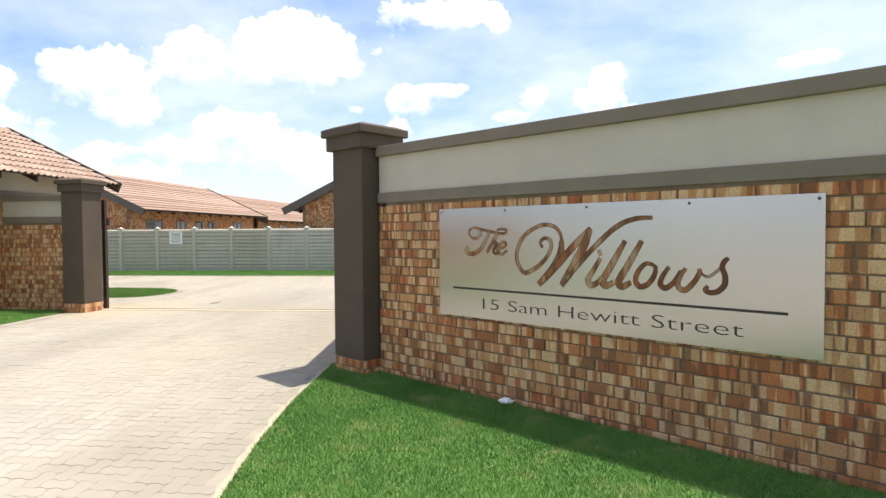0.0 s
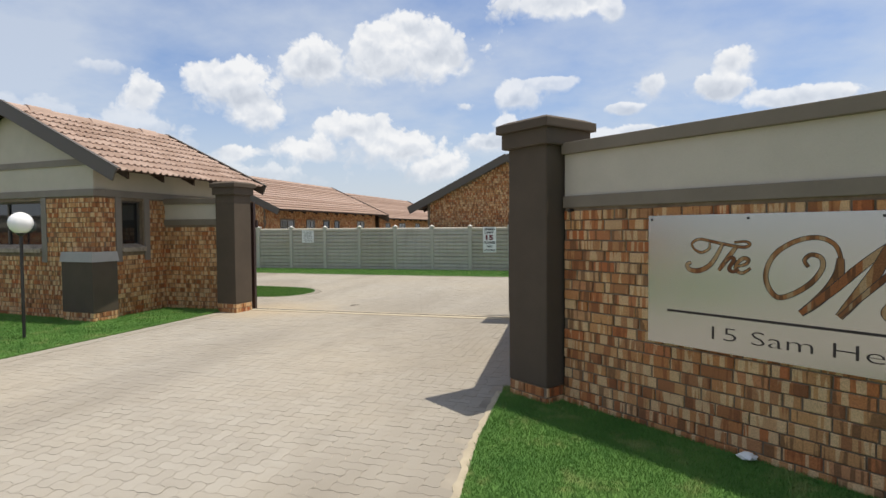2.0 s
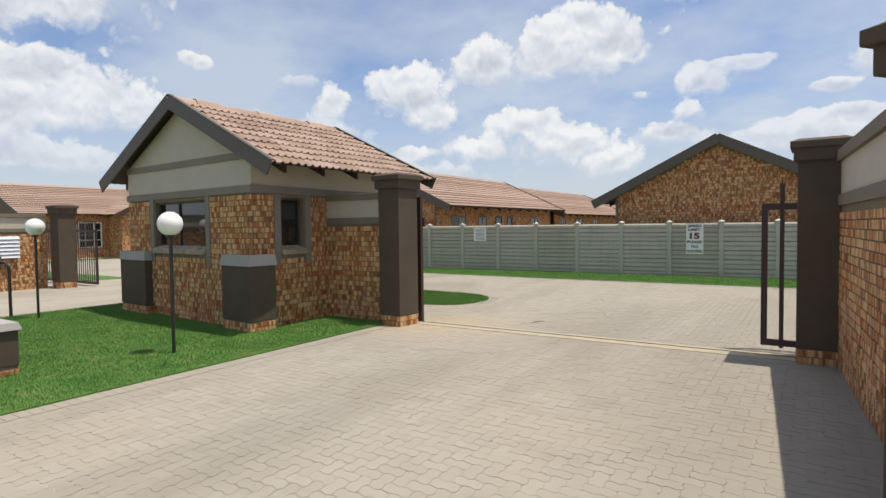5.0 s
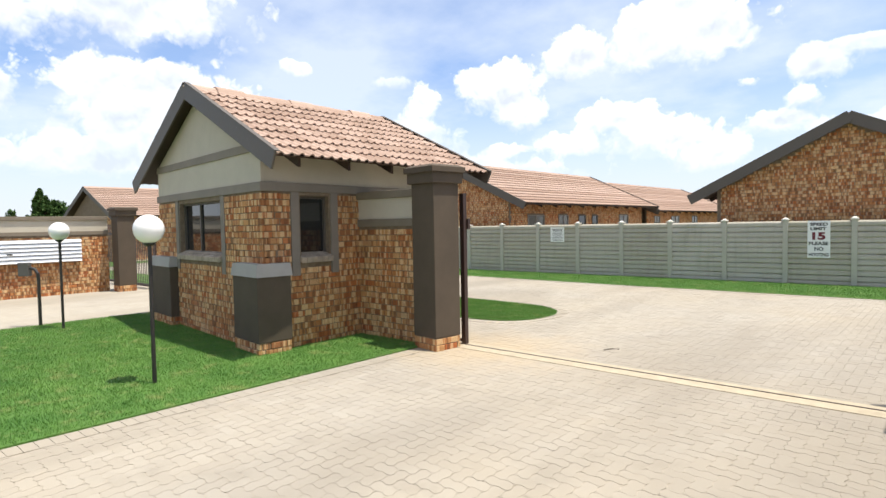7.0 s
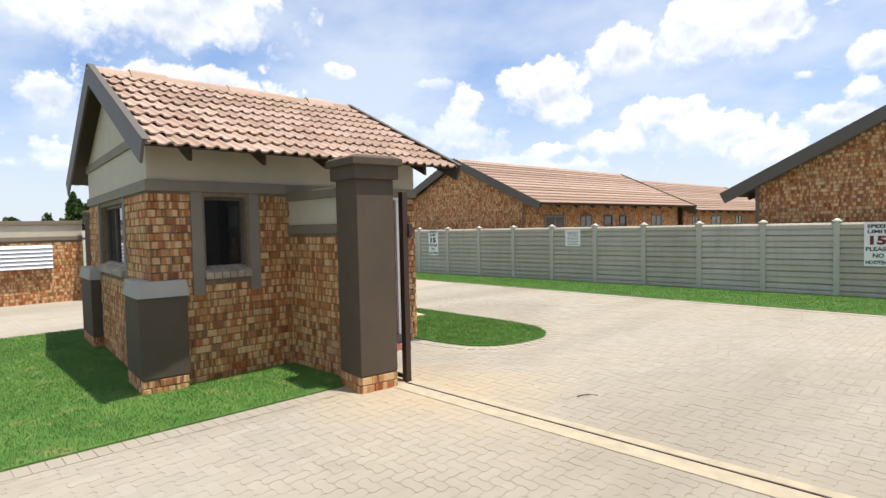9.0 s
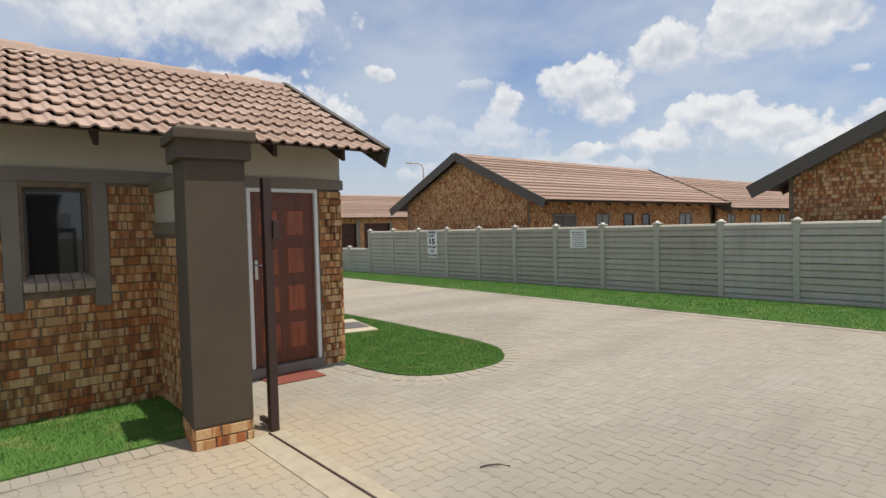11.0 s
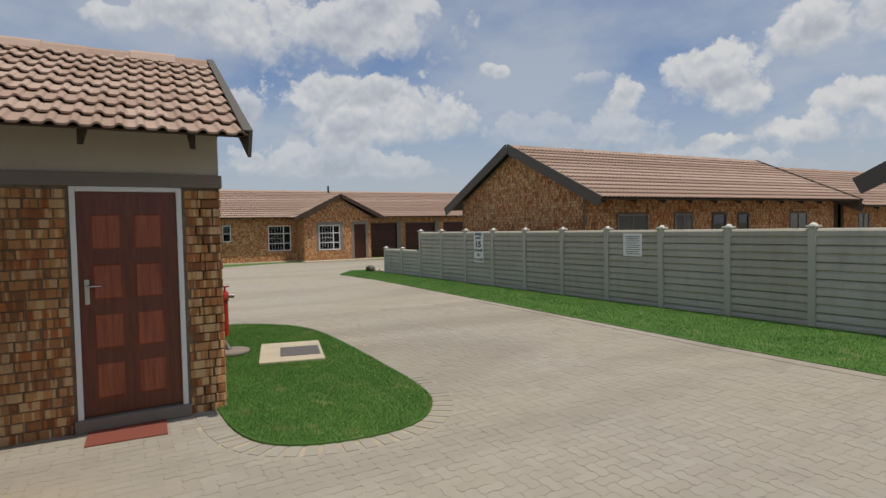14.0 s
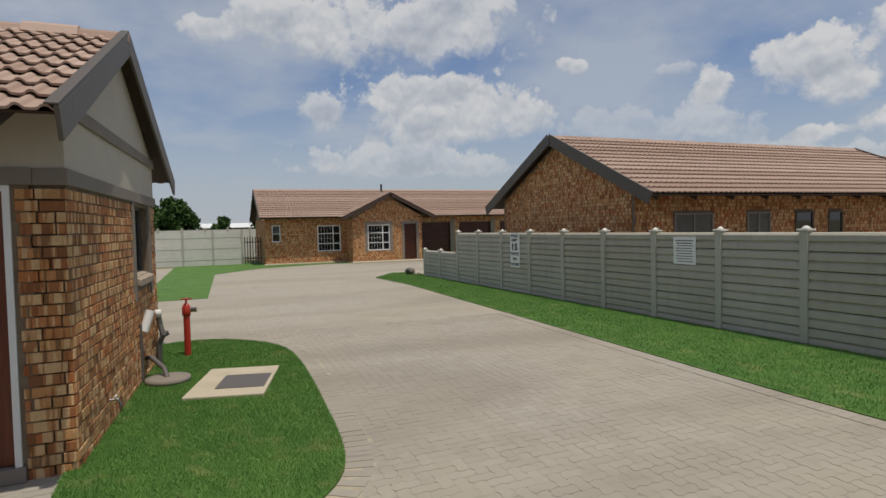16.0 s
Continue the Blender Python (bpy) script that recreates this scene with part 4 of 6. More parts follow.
def panel_mesh(length):
    bm = bmesh.new()
    prof = []
    for k in range(2):
        z = k * 0.137
        prof += [(0.0, z), (0.03, z + 0.012), (0.024, z + 0.09), (0.0, z + 0.124)]
    pts = [(0.02 + a, z) for a, z in prof] + [(-0.02, 0.27), (-0.02, 0.0)]
    prism([(-a, z) for a, z in pts], 0, length, bm, axis="x")
    me = bpy.data.meshes.new("fence_panel")
    bm.to_mesh(me)
    bm.free()
    me.materials.append(PANEL)
    return me


def precast_fence():
    p0 = Vector((-11.009, 21.33, 0))
    base = pose(p0.x, p0.y, 0)
    t = thing("precast_fence", "grey green precast concrete panel fence with capped posts", "fence", base)
    d = FN.normalized()
    wide = FN.length
    pm = panel_mesh(wide - 0.1)
    rot = Matrix(((d.x, -d.y, 0, 0), (d.y, d.x, 0, 0), (0, 0, 1, 0), (0, 0, 0, 1)))
    postm = box(-0.06, 0.06, -0.07, 0.06, -0.05, 1.0, 0.006)
    me_post = bpy.data.meshes.new("fence_post")
    postm.to_mesh(me_post)
    postm.free()
    me_post.materials.append(POST)
    cap = bmesh.new()
    box(-0.085, 0.085, -0.095, 0.085, 0, 0.03, 0.006, cap)
    lathe([(0.085, 0.028), (0.06, 0.05), (0.03, 0.07), (0.0, 0.078)], 4, cap)
    me_cap = bpy.data.meshes.new("post_cap")
    cap.to_mesh(me_cap)
    cap.free()
    me_cap.materials.append(POSTCAP)
    for n in range(-9, 11):
        top = 1.62 if n >= -7 else 0.98
        at = Matrix.Translation(FN * n) @ rot
        o = new("fence_post", me_post)
        o.parent = t
        o.matrix_local = at @ Matrix.Diagonal((1, 1, top, 1))
        c = new("post_cap", me_cap)
        c.parent = t
        c.matrix_local = at @ Matrix.Translation((0, 0, top))
        if n < 10:
            rows = 6 if n >= -7 else 4
            for r in range(rows):
                z = (1.6 if n >= -7 else 0.96) - (r + 1) * 0.27
                k = new("fence_panel", pm)
                k.parent = t
                k.matrix_local = at @ Matrix.Translation((0.05, 0.0, z))
    return t


precast_fence()


# ---- houses ----
def brick_face_job(parent, m, length, z0, z1, holes, limit, seed):
    items = lay_bricks(m, length, z0, z1, spans_of(holes, limit), seed)
    piece_job("brick", items, brick_mesh, BRICK, parent, 0)


def simple_window(parent, m, w, h, kind="two"):
    fr = (0, 0.5, 1) if kind == "two" else ((0, 0.62, 1) if kind == "wide" else (0, 1))
    return window_unit("window", m, w, h, fr, parent, GREYF if kind != "one" else BARGE, CURT if kind == "two" else DARK, label="grey framed window", bars=0.045)


def row_house(name, x_mid, half, y0, y1, ridge, eave, wall_half, windows, label, seed, gable=True, tiles=True, vis=1):
    """A long house with its ridge along y and a gable to the south."""
    t = thing(name, label, "house", pose(x_mid, y0, 0), kind="")
    X = wall_half
    L = y1 - y0
    wall = new("walls")
    wall.parent = t
    tagged(wall, "face brick walls")
    s = (ridge - eave) / half
    under = lambda a: ridge - 0.12 - s * abs(a - X)
    bm = bmesh.new()
    prism([(-X, -0.1), (X, -0.1), (X, under(0)), (0, under(X)), (-X, under(0))], 0.25, 0.45, bm)
    for sx in (-1, 1):
        box(sx * X - 0.1, sx * X + 0.1, 0.25, L - 0.3, -0.1, under(0) - 0.0, 0, bm)
    box(-X + 0.1, X - 0.1, L - 0.5, L - 0.3, -0.1, under(0), 0, bm)
    part("brickwork", bm, MORTAR, wall)
    if gable:
        brick_face_job(wall, frame_matrix(-X, 0.25, 1, 0), 2 * X, 0.6 if vis else 0.0, ridge, [], under, seed)
    face = frame_matrix(X + 0.1, 0.25, 0, 1)
    if vis:
        holes = [(a - 0.25 - y0 - 0.0, b - 0.25 - y0, lo, hi) for a, b, lo, hi in windows]
        brick_face_job(wall, face, L - 0.55, 1.2, under(0) - 0.02, holes, None, seed + 1)
        for (a, b, lo, hi) in holes:
            w = simple_window(wall, face @ pose(a, 0.012, lo), b - a, hi - lo, "two" if b - a > 0.7 else "one")
    roof = new("roof")
    roof.parent = t
    tagged(roof, "terracotta concrete tile roof")
    slope = math.hypot(half, ridge - eave)
    items = []
    rows = int(slope / 0.32) + 1
    py = slope / rows
    for side in (1, -1):
        if side == 1:
            m = slope_frame((half, 0, eave), (0, 1, 0), None, (-half, 0, ridge - eave))
        else:
            m = slope_frame((-half, L, eave), (0, -1, 0), None, (half, 0, ridge - eave))
        for r in range(rows):
            items.append((m @ pose(0, r * py, 0.0), L))
        u = box(0, L, 0, slope - 0.005, -0.04, -0.01)
        bmesh.ops.transform(u, matrix=m, verts=u.verts)
        part("roof_underlay", u, TIMBER, roof)
        for yy in (-0.02, L + 0.0):
            bm = box(yy, yy + 0.04, -0.1, slope, -0.19, 0.095)
            bmesh.ops.transform(bm, matrix=m, verts=bm.verts)
            part("barge_board", bm, BARGE, roof)
        for k in range(int(L / 1.1)):
            yy = 0.35 + k * 1.1
            bm = box(yy - 0.022, yy + 0.022, 0.05, 0.9, -0.16, -0.041)
            bmesh.ops.transform(bm, matrix=m, verts=bm.verts)
            part("rafter", bm, TIMBER, roof)
    joined_stuff("roof_tiles", items, lambda k: strip_mesh(k), TILE, roof, "courses of terracotta tiles")
    bm = bmesh.new()
    n = int(L / 0.42)
    for j in range(n):
        a, b = j * L / n, (j + 1) * L / n + 0.01
        z = ridge + 0.01 + 0.008 * (j % 2)
        prism([(-0.14, z - 0.05), (-0.07, z + 0.045), (0.07, z + 0.045), (0.14, z - 0.05)], a, b, bm)
    part("ridge_tiles", bm, TILE, roof, kind="stuff")
    return t


WIN_L = [(23.5, 24.7, 0.95, 2.0), (25.8, 26.6, 0.95, 2.0), (27.5, 28.16, 0.95, 2.0), (28.74, 29.3, 0.95, 2.0), (31.57, 32.6, 0.95, 2.0)]
row_house("house", -17.5, 3.85, 22.15, 34.6, 4.17, 2.4, 3.05, WIN_L, "long brick house with a terracotta tiled roof behind the fence", 70)
row_house("house", -17.5, 3.85, 34.75, 49.0, 3.94, 2.2, 3.05, [(36.0, 36.8, 0.95, 1.95), (38.5, 39.8, 0.95, 1.95), (42.0, 43.0, 0.95, 1.95)], "further brick house with a terracotta tiled roof in the same row", 72, gable=False)
row_house("house", -17.5, 3.85, 49.2, 64.0, 3.78, 2.08, 3.05, [], "distant brick house with a terracotta tiled roof in the same row", 74, gable=False)
row_house("house", -3.97, 3.78, 22.15, 36.0, 4.23, 2.35, 3.05, [], "brick house with a broad dark edged gable behind the fence", 76)


def far_house():
    """The house at the end of the drive, its front facing east."""
    X = -35.9
    t = thing("house", "brick house with a gabled porch and dark brown garage doors", "house", pose(X, 16.1, 0))
    inv = pose(X, 16.1, 0).inverted()
    y0, y1 = 16.1, 42.0
    wall = new("walls")
    wall.parent = t
    wall.matrix_local = inv
    tagged(wall, "face brick walls")
    front = frame_matrix(X, y0, 0, 1)
    holes = [(2.75, 4.05, 0.62, 2.06), (0.35, 0.8, 1.2, 2.1), (8.75, 10.65, 0.0, 2.1), (11.25, 13.35, 0.0, 2.1), (14.0, 16.1, 0.0, 2.1)]
    bm = bmesh.new()
    for a, b, lo, hi in cells(y1 - y0, -0.1, 2.55, holes):
        box(a, b, -0.22, 0, lo, hi, 0, bm)
    bmesh.ops.transform(bm, matrix=front, verts=bm.verts)
    box(X - 7.0, X - 0.22, y0, y0 + 0.2, -0.1, 2.5, 0, bm)
    box(X - 7.2, X - 7.0, y0, y1, -0.1, 2.5, 0, bm)
    box(X - 7.0, X - 0.22, y1 - 0.2, y1, -0.1, 2.5, 0, bm)
    prism([(X - 7.1, 2.5), (X - 0.1, 2.5), (X - 3.6, 4.1)], y0 + 0.02, y0 + 0.2, bm)
    part("brickwork", bm, MORTAR, wall)
    brick_face_job(wall, front, 22.0, 0.0, 2.5, holes, None, 80)
    brick_face_job(wall, frame_matrix(X - 7.0, y0, 1, 0), 7.0, 0.0, 2.5, [], None, 81)
    # porch with its own gable
    PX, p0, p1 = -34.5, 20.5, 24.45
    porch = frame_matrix(PX, p0, 0, 1)
    ph = [(0.83, 2.1, 0.62, 2.03), (2.92, 3.62, 0.08, 2.05)]
    bm = bmesh.new()
    for a, b, lo, hi in cells(p1 - p0, -0.1, 2.5, ph):
        box(a, b, -0.22, 0, lo, hi, 0, bm)
    pm = (p1 - p0) / 2 + 0.08
    bmesh.ops.remove_doubles(bm, verts=bm.verts, dist=0.001)
    bmesh.ops.transform(bm, matrix=porch, verts=bm.verts)
    part("porch_front", bm, MORTAR, wall)
    bm = prism([(0, 2.5), (p1 - p0, 2.5), (pm, 3.6)], -0.22, -0.001)
    bmesh.ops.transform(bm, matrix=porch, verts=bm.verts)
    part("porch_gable", bm, MORTAR, wall)
    part("porch_side", box(X, PX - 0.22, p0, p0 + 0.2, -0.1, 2.5), MORTAR, wall)
    part("porch_side", box(X, PX - 0.22, p1 - 0.2, p1, -0.1, 2.5), MORTAR, wall)
    brick_face_job(wall, porch, p1 - p0, 0.0, 3.6, ph, lambda a: 3.58 - abs(a - pm) * 0.55, 82)
    brick_face_job(wall, frame_matrix(X, p0, 1, 0), PX - X - 0.02, 0.0, 2.4, [], None, 83)
    for m, w, h in ((front @ pose(2.75, -0.08, 0.62), 1.3, 1.44), (porch @ pose(0.83, -0.08, 0.62), 1.27, 1.41)):
        win = window_unit("window", m, w, h, (0, 0.68, 1), wall, WHITE, DARK, label="white framed window with burglar bars", bars=0.06, rails=(0.3, 0.68))
        bm = bmesh.new()
        for j in range(6):
            x = 0.07 + j * (w * 0.62) / 5
            box(x - 0.004, x + 0.004, 0.035, 0.047, 0.05, h - 0.05, 0, bm)
        for z in (h * 0.5,):
            box(0.04, w * 0.68, 0.034, 0.046, z - 0.006, z + 0.006, 0, bm)
        part("burglar_bars", bm, WHITE, win, "white steel burglar bars")
    window_unit("window", front @ pose(0.35, -0.08, 1.2), 0.45, 0.9, (0, 1), wall, WHITE, GLASS, label="small white framed window", bars=0.05, rails=(0.5,))
    for a, b, lo, hi in ph:
        bm = box(a - 0.15, a - 0.003, -0.05, 0.02, lo - (0.1 if lo > 0.3 else 0), 2.2)
        box(b + 0.003, b + 0.15, -0.05, 0.02, lo - (0.1 if lo > 0.3 else 0), 2.2, 0, bm)
        box(a - 0.003, b + 0.003, -0.05, 0.021, hi + 0.003, 2.2, 0, bm)
        bmesh.ops.transform(bm, matrix=porch, verts=bm.verts)
        part("plaster_surround", bm, FRAMEP, wall)
    for a, b, lo, hi in holes[2:]:
        bm = bmesh.new()
        for j in range(4):
            box(a + 0.003, b - 0.003, -0.16, -0.12, 0.02 + j * 0.52, 0.02 + (j + 1) * 0.52 - 0.012, 0.004, bm)
        bmesh.ops.transform(bm, matrix=front, verts=bm.verts)
        g = part("garage_door", bm, GARAGE, wall, "dark brown sectional garage door")
        bm = box(b + 0.0, b + 0.28, -0.1, 0.03, 0.0, 2.35)
        bmesh.ops.transform(bm, matrix=front, verts=bm.verts)
        part("garage_pilaster", bm, FRAMEP, wall)
    bm = box(2.95, 3.59, -0.12, -0.08, 0.08, 2.04, 0.004)
    bmesh.ops.transform(bm, matrix=porch, verts=bm.verts)
    dd = part("front_door", bm, GARAGE, wall, "dark wooden front door")
    bm = box(3.2, 3.26, 0.0, 0.08, 2.28, 2.42, 0.01)
    bmesh.ops.transform(bm, matrix=porch, verts=bm.verts)
    part("wall_lantern", bm, BLACK, wall, "small black wall lantern")
    # roofs
    roof = new("roof")
    roof.parent = t
    roof.matrix_local = inv
    tagged(roof, "terracotta concrete tile roof")
    run, rise, ez = 4.2, 1.75, 2.5
    slope = math.hypot(run, rise)
    L = y1 - y0 + 0.6
    items = []
    rows = int(slope / 0.32) + 1
    east = slope_frame((X + 0.55, y0 - 0.3, ez - 0.02), (0, 1, 0), None, (-run, 0, rise))
    west = slope_frame((X + 0.55 - 2 * run, y0 - 0.3 + L, ez - 0.02), (0, -1, 0), None, (run, 0, rise))
    for m in (east, west):
        for r in range(rows):
            items.append((m @ pose(0, r * slope / rows, 0.0), L))
        u = box(0, L, 0, slope - 0.005, -0.04, -0.01)
        bmesh.ops.transform(u, matrix=m, verts=u.verts)
        part("roof_underlay", u, TIMBER, roof)
        yy = -0.02 if m is east else L
        bm = box(yy, yy + 0.03, -0.1, slope, -0.19, 0.05)
        bmesh.ops.transform(bm, matrix=m, verts=bm.verts)
        part("barge_board", bm, BARGE, roof)
    py, pr, pe, ph2 = (p0 + p1) / 2 + 0.08, 3.74, 2.45, 2.6
    s2 = math.hypot(ph2, pr - pe)
    Lp = 3.2
    for m in (slope_frame((PX + 0.35 - Lp, py - ph2, pe), (1, 0, 0), None, (0, ph2, pr - pe)), slope_frame((PX + 0.35, py + ph2, pe), (-1, 0, 0), None, (0, -ph2, pr - pe))):
        for r in range(9):
            items.append((m @ pose(0, r * s2 / 9, 0.0), Lp))
        u = box(0, Lp, 0, s2 - 0.005, -0.04, -0.01)
        bmesh.ops.transform(u, matrix=m, verts=u.verts)
        part("roof_underlay", u, TIMBER, roof)
    for m, e in ((slope_frame((PX + 0.35, py - ph2, pe), (1, 0, 0), None, (0, ph2, pr - pe)), 0.03), (slope_frame((PX + 0.35, py + ph2, pe), (-1, 0, 0), None, (0, -ph2, pr - pe)), -0.03)):
        bm = box(min(0, e), max(0, e), -0.08, s2, -0.16, 0.045)
        bmesh.ops.transform(bm, matrix=m, verts=bm.verts)
        part("barge_board", bm, TIMBER, roof)
    joined_stuff("roof_tiles", items, lambda k: strip_mesh(k), TILE, roof, "courses of terracotta tiles")
    rz = ez - 0.02 + rise
    bm = prism([(X + 0.55 - run - 0.13, rz - 0.03), (X + 0.55 - run - 0.06, rz + 0.06), (X + 0.55 - run + 0.06, rz + 0.06), (X + 0.55 - run + 0.13, rz - 0.03)], y0 - 0.3, y1 + 0.3)
    part("ridge_tiles", bm, TILE, roof)
    part("vent_pipe", tube([(X - 3.4, 23.5, rz - 0.1), (X - 3.4, 23.5, rz + 0.38)], 0.06), BLACK, roof, "black roof vent pipe")
    part("door_slab", box(PX + 0.02, PX + 1.0, 20.3, 26.5, 0.0, 0.06), CONC, t).matrix_local = inv
    part("apron", box(X + 0.02, X + 0.7, 16.0, 20.45, 0.0, 0.05), CONC, t).matrix_local = inv


far_house()


# ---- the name plate ----
def text_mesh(body, size, name, shear=0.0, offset=0.0, depth=0.001, align="LEFT"):
    cu = bpy.data.curves.new(name, "FONT")
    cu.body, cu.size, cu.shear, cu.offset, cu.extrude, cu.align_x = body, size, shear, offset, depth, align
    cu.resolution_u = 3
    ob = new("scratch_text", cu)
    bpy.context.view_layer.update()
    me = bpy.data.meshes.new_from_object(ob)
    bpy.data.objects.remove(ob)
    bpy.data.curves.remove(cu)
    return me


def upright(me, m, width=None):
    """Turns text in its own plane upright, facing local +y, and stretches it to a width."""
    co = np.array([v.co[:] for v in me.vertices])
    lo, hi = co.min(0), co.max(0)
    k = (width / (hi[0] - lo[0])) if width else 1.0
    for v in me.vertices:
        x, y, z = (v.co.x - lo[0]) * k, v.co.y, v.co.z
        v.co = m @ Vector((x, z, y))
    return me


def stroke(points, widths, y=0.0):
    """A pen stroke of changing width in the plate's plane."""
    bm = bmesh.new()
    pts = [Vector((a, 0, b)) for a, b in points]
    left, right = [], []
    for i, p in enumerate(pts):
        d = (pts[min(i + 1, len(pts) - 1)] - pts[max(i - 1, 0)]).normalized()
        nrm = Vector((-d.z, 0, d.x)) * widths[i] / 2
        left.append(bm.verts.new((p + nrm).to_tuple()))
        right.append(bm.verts.new((p - nrm).to_tuple()))
    for i in range(len(pts) - 1):
        bm.faces.new((left[i], left[i + 1], right[i + 1], right[i]))
    bmesh.ops.translate(bm, vec=(0, y, 0), verts=bm.verts)
    return bm


stub = thing("pipe_stub", "short dark pipe stub under the band of the brick wall", "pipe", WALL_A @ Matrix.Translation((0.08, 0.0, 1.71)))
part("stub", tube([(0, -0.01, 0), (0.01, 0.06, -0.005)], 0.014), BLACK, stub)

PLATE = WALL_A @ Matrix.Translation((0.846, 0.024, 0.703))


def write_name(pen):
    pen('T', 0.015, [(0.363, 0.7), (0.349, 0.739), (0.403, 0.769), (0.494, 0.754), (0.618, 0.731), (0.715, 0.72), (0.749, 0.741), (0.716, 0.757), (0.647, 0.75)])
    pen('T', 0.015, [(0.363, 0.7), (0.418, 0.677), (0.475, 0.705), (0.476, 0.743)])
    pen('T', 0.029, [(0.569, 0.74), (0.531, 0.664), (0.478, 0.59), (0.403, 0.55), (0.335, 0.554), (0.313, 0.588), (0.345, 0.605)])
    pen('h', 0.028, [(0.667, 0.731), (0.609, 0.651), (0.543, 0.559)])
    pen('h', 0.021, [(0.573, 0.61), (0.623, 0.646), (0.647, 0.635), (0.614, 0.576), (0.641, 0.555), (0.677, 0.577)])
    pen('e', 0.021, [(0.67, 0.593), (0.725, 0.61), (0.74, 0.639), (0.706, 0.646), (0.664, 0.609), (0.662, 0.566), (0.703, 0.551), (0.755, 0.584)])
    pen('W', 0.027, [(1.095, 0.609), (1.072, 0.649), (1.109, 0.683), (1.162, 0.666), (1.169, 0.605), (1.114, 0.518), (1.021, 0.445), (0.927, 0.41), (0.867, 0.467), (0.85, 0.562), (0.901, 0.678), (1.013, 0.759), (1.135, 0.787), (1.227, 0.751), (1.263, 0.667), (1.247, 0.594)])
    pen('W', 0.056, [(1.263, 0.667), (1.252, 0.57), (1.201, 0.472), (1.126, 0.387), (1.055, 0.324)])
    pen('W', 0.049, [(1.055, 0.324), (1.216, 0.472), (1.359, 0.62), (1.504, 0.757)])
    pen('W', 0.062, [(1.496, 0.748), (1.44, 0.609), (1.356, 0.465), (1.259, 0.326)])
    pen('W', 0.031, [(1.259, 0.326), (1.384, 0.466), (1.545, 0.633), (1.709, 0.768), (1.84, 0.818), (1.961, 0.823)])
    pen('i', 0.038, [(1.582, 0.543), (1.516, 0.437), (1.481, 0.377), (1.507, 0.344), (1.554, 0.363), (1.593, 0.406)])
    pen('i', 0.036, [(1.562, 0.574), (1.588, 0.588)])
    pen('l', 0.046, [(1.768, 0.668), (1.669, 0.5), (1.6, 0.379), (1.629, 0.347), (1.686, 0.377)])
    pen('l', 0.045, [(1.888, 0.669), (1.789, 0.5), (1.72, 0.382), (1.749, 0.348), (1.811, 0.382)])
    pen('o', 0.031, [(1.97, 0.506), (1.915, 0.513), (1.865, 0.463), (1.843, 0.397), (1.872, 0.356), (1.924, 0.37), (1.969, 0.426), (1.983, 0.479), (1.97, 0.506)])
    pen('w', 0.031, [(2.073, 0.497), (2.028, 0.429), (2.016, 0.375), (2.055, 0.357), (2.108, 0.402), (2.151, 0.476)])
    pen('w', 0.030, [(2.18, 0.493), (2.139, 0.424), (2.132, 0.372), (2.173, 0.35), (2.229, 0.399), (2.265, 0.461), (2.265, 0.493)])
    pen('s', 0.011, [(2.269, 0.471), (2.32, 0.444), (2.392, 0.502), (2.44, 0.565)])
    pen('s', 0.028, [(2.44, 0.565), (2.414, 0.545), (2.403, 0.506), (2.419, 0.454), (2.417, 0.4), (2.376, 0.354), (2.323, 0.345), (2.301, 0.363), (2.32, 0.384)])


def name_plate():
    W, H = 2.94, 0.94
    t = thing("name_plate", "large brushed steel name plate on the brick wall", "sign", PLATE)
    part("plate", box(0, W, 0, 0.004, 0, H, 0.001), STEEL, t)
    pens = {}

    def pen(letter, width, pts):
        """A stroke laid on the plate, smoothed through its points, in brick colour darkened for shade, with a painted
        dark cut edge.
        """
        out = []
        ext = [pts[0]] + pts + [pts[-1]]
        for i in range(1, len(ext) - 2):
            p0, p1, p2, p3 = (Vector(p) for p in ext[i - 1:i + 3])
            for s in range(6):
                u = s / 6
                out.append(0.5 * ((2 * p1) + (p2 - p0) * u + (2 * p0 - 5 * p1 + 4 * p2 - p3) * u * u + (3 * p1 - p0 - 3 * p2 + p3) * u ** 3))
        out.append(Vector(pts[-1]))
        n = len(out)
        ws = [width * (0.35 + 0.65 * math.sin(math.pi * min(max(i / (n - 1), 0.06), 0.94)) ** 0.5) for i in range(n)]
        level = 0.0045 + 0.0004 * len(pens.setdefault(letter, []))
        pens[letter].append(1)
        # The wider dark stroke paints the shaded thickness of the cut.
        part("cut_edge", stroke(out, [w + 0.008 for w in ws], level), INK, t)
        part("cut_stroke", stroke(out, ws, level + 0.0002), CUT, t, "letter stroke laid on the plate in shade-darkened brick colour")

    write_name(pen)
    # Line and address lie on the plate; the dark of the cuts is their colour.
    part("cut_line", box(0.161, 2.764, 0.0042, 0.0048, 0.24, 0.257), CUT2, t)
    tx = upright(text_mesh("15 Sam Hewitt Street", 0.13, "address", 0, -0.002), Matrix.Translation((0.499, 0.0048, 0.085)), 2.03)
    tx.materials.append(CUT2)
    o = new("address_lettering", tx)
    o.parent = t
    for x in (0.03, 0.735, 1.47, 2.2, W - 0.03):
        for z in (0.03, H - 0.03):
            if 0.03 < z:
                part("screw", box(x - 0.008, x + 0.008, 0.004, 0.008, z - 0.008, z + 0.008, 0.003), BLACK, t)


name_plate()


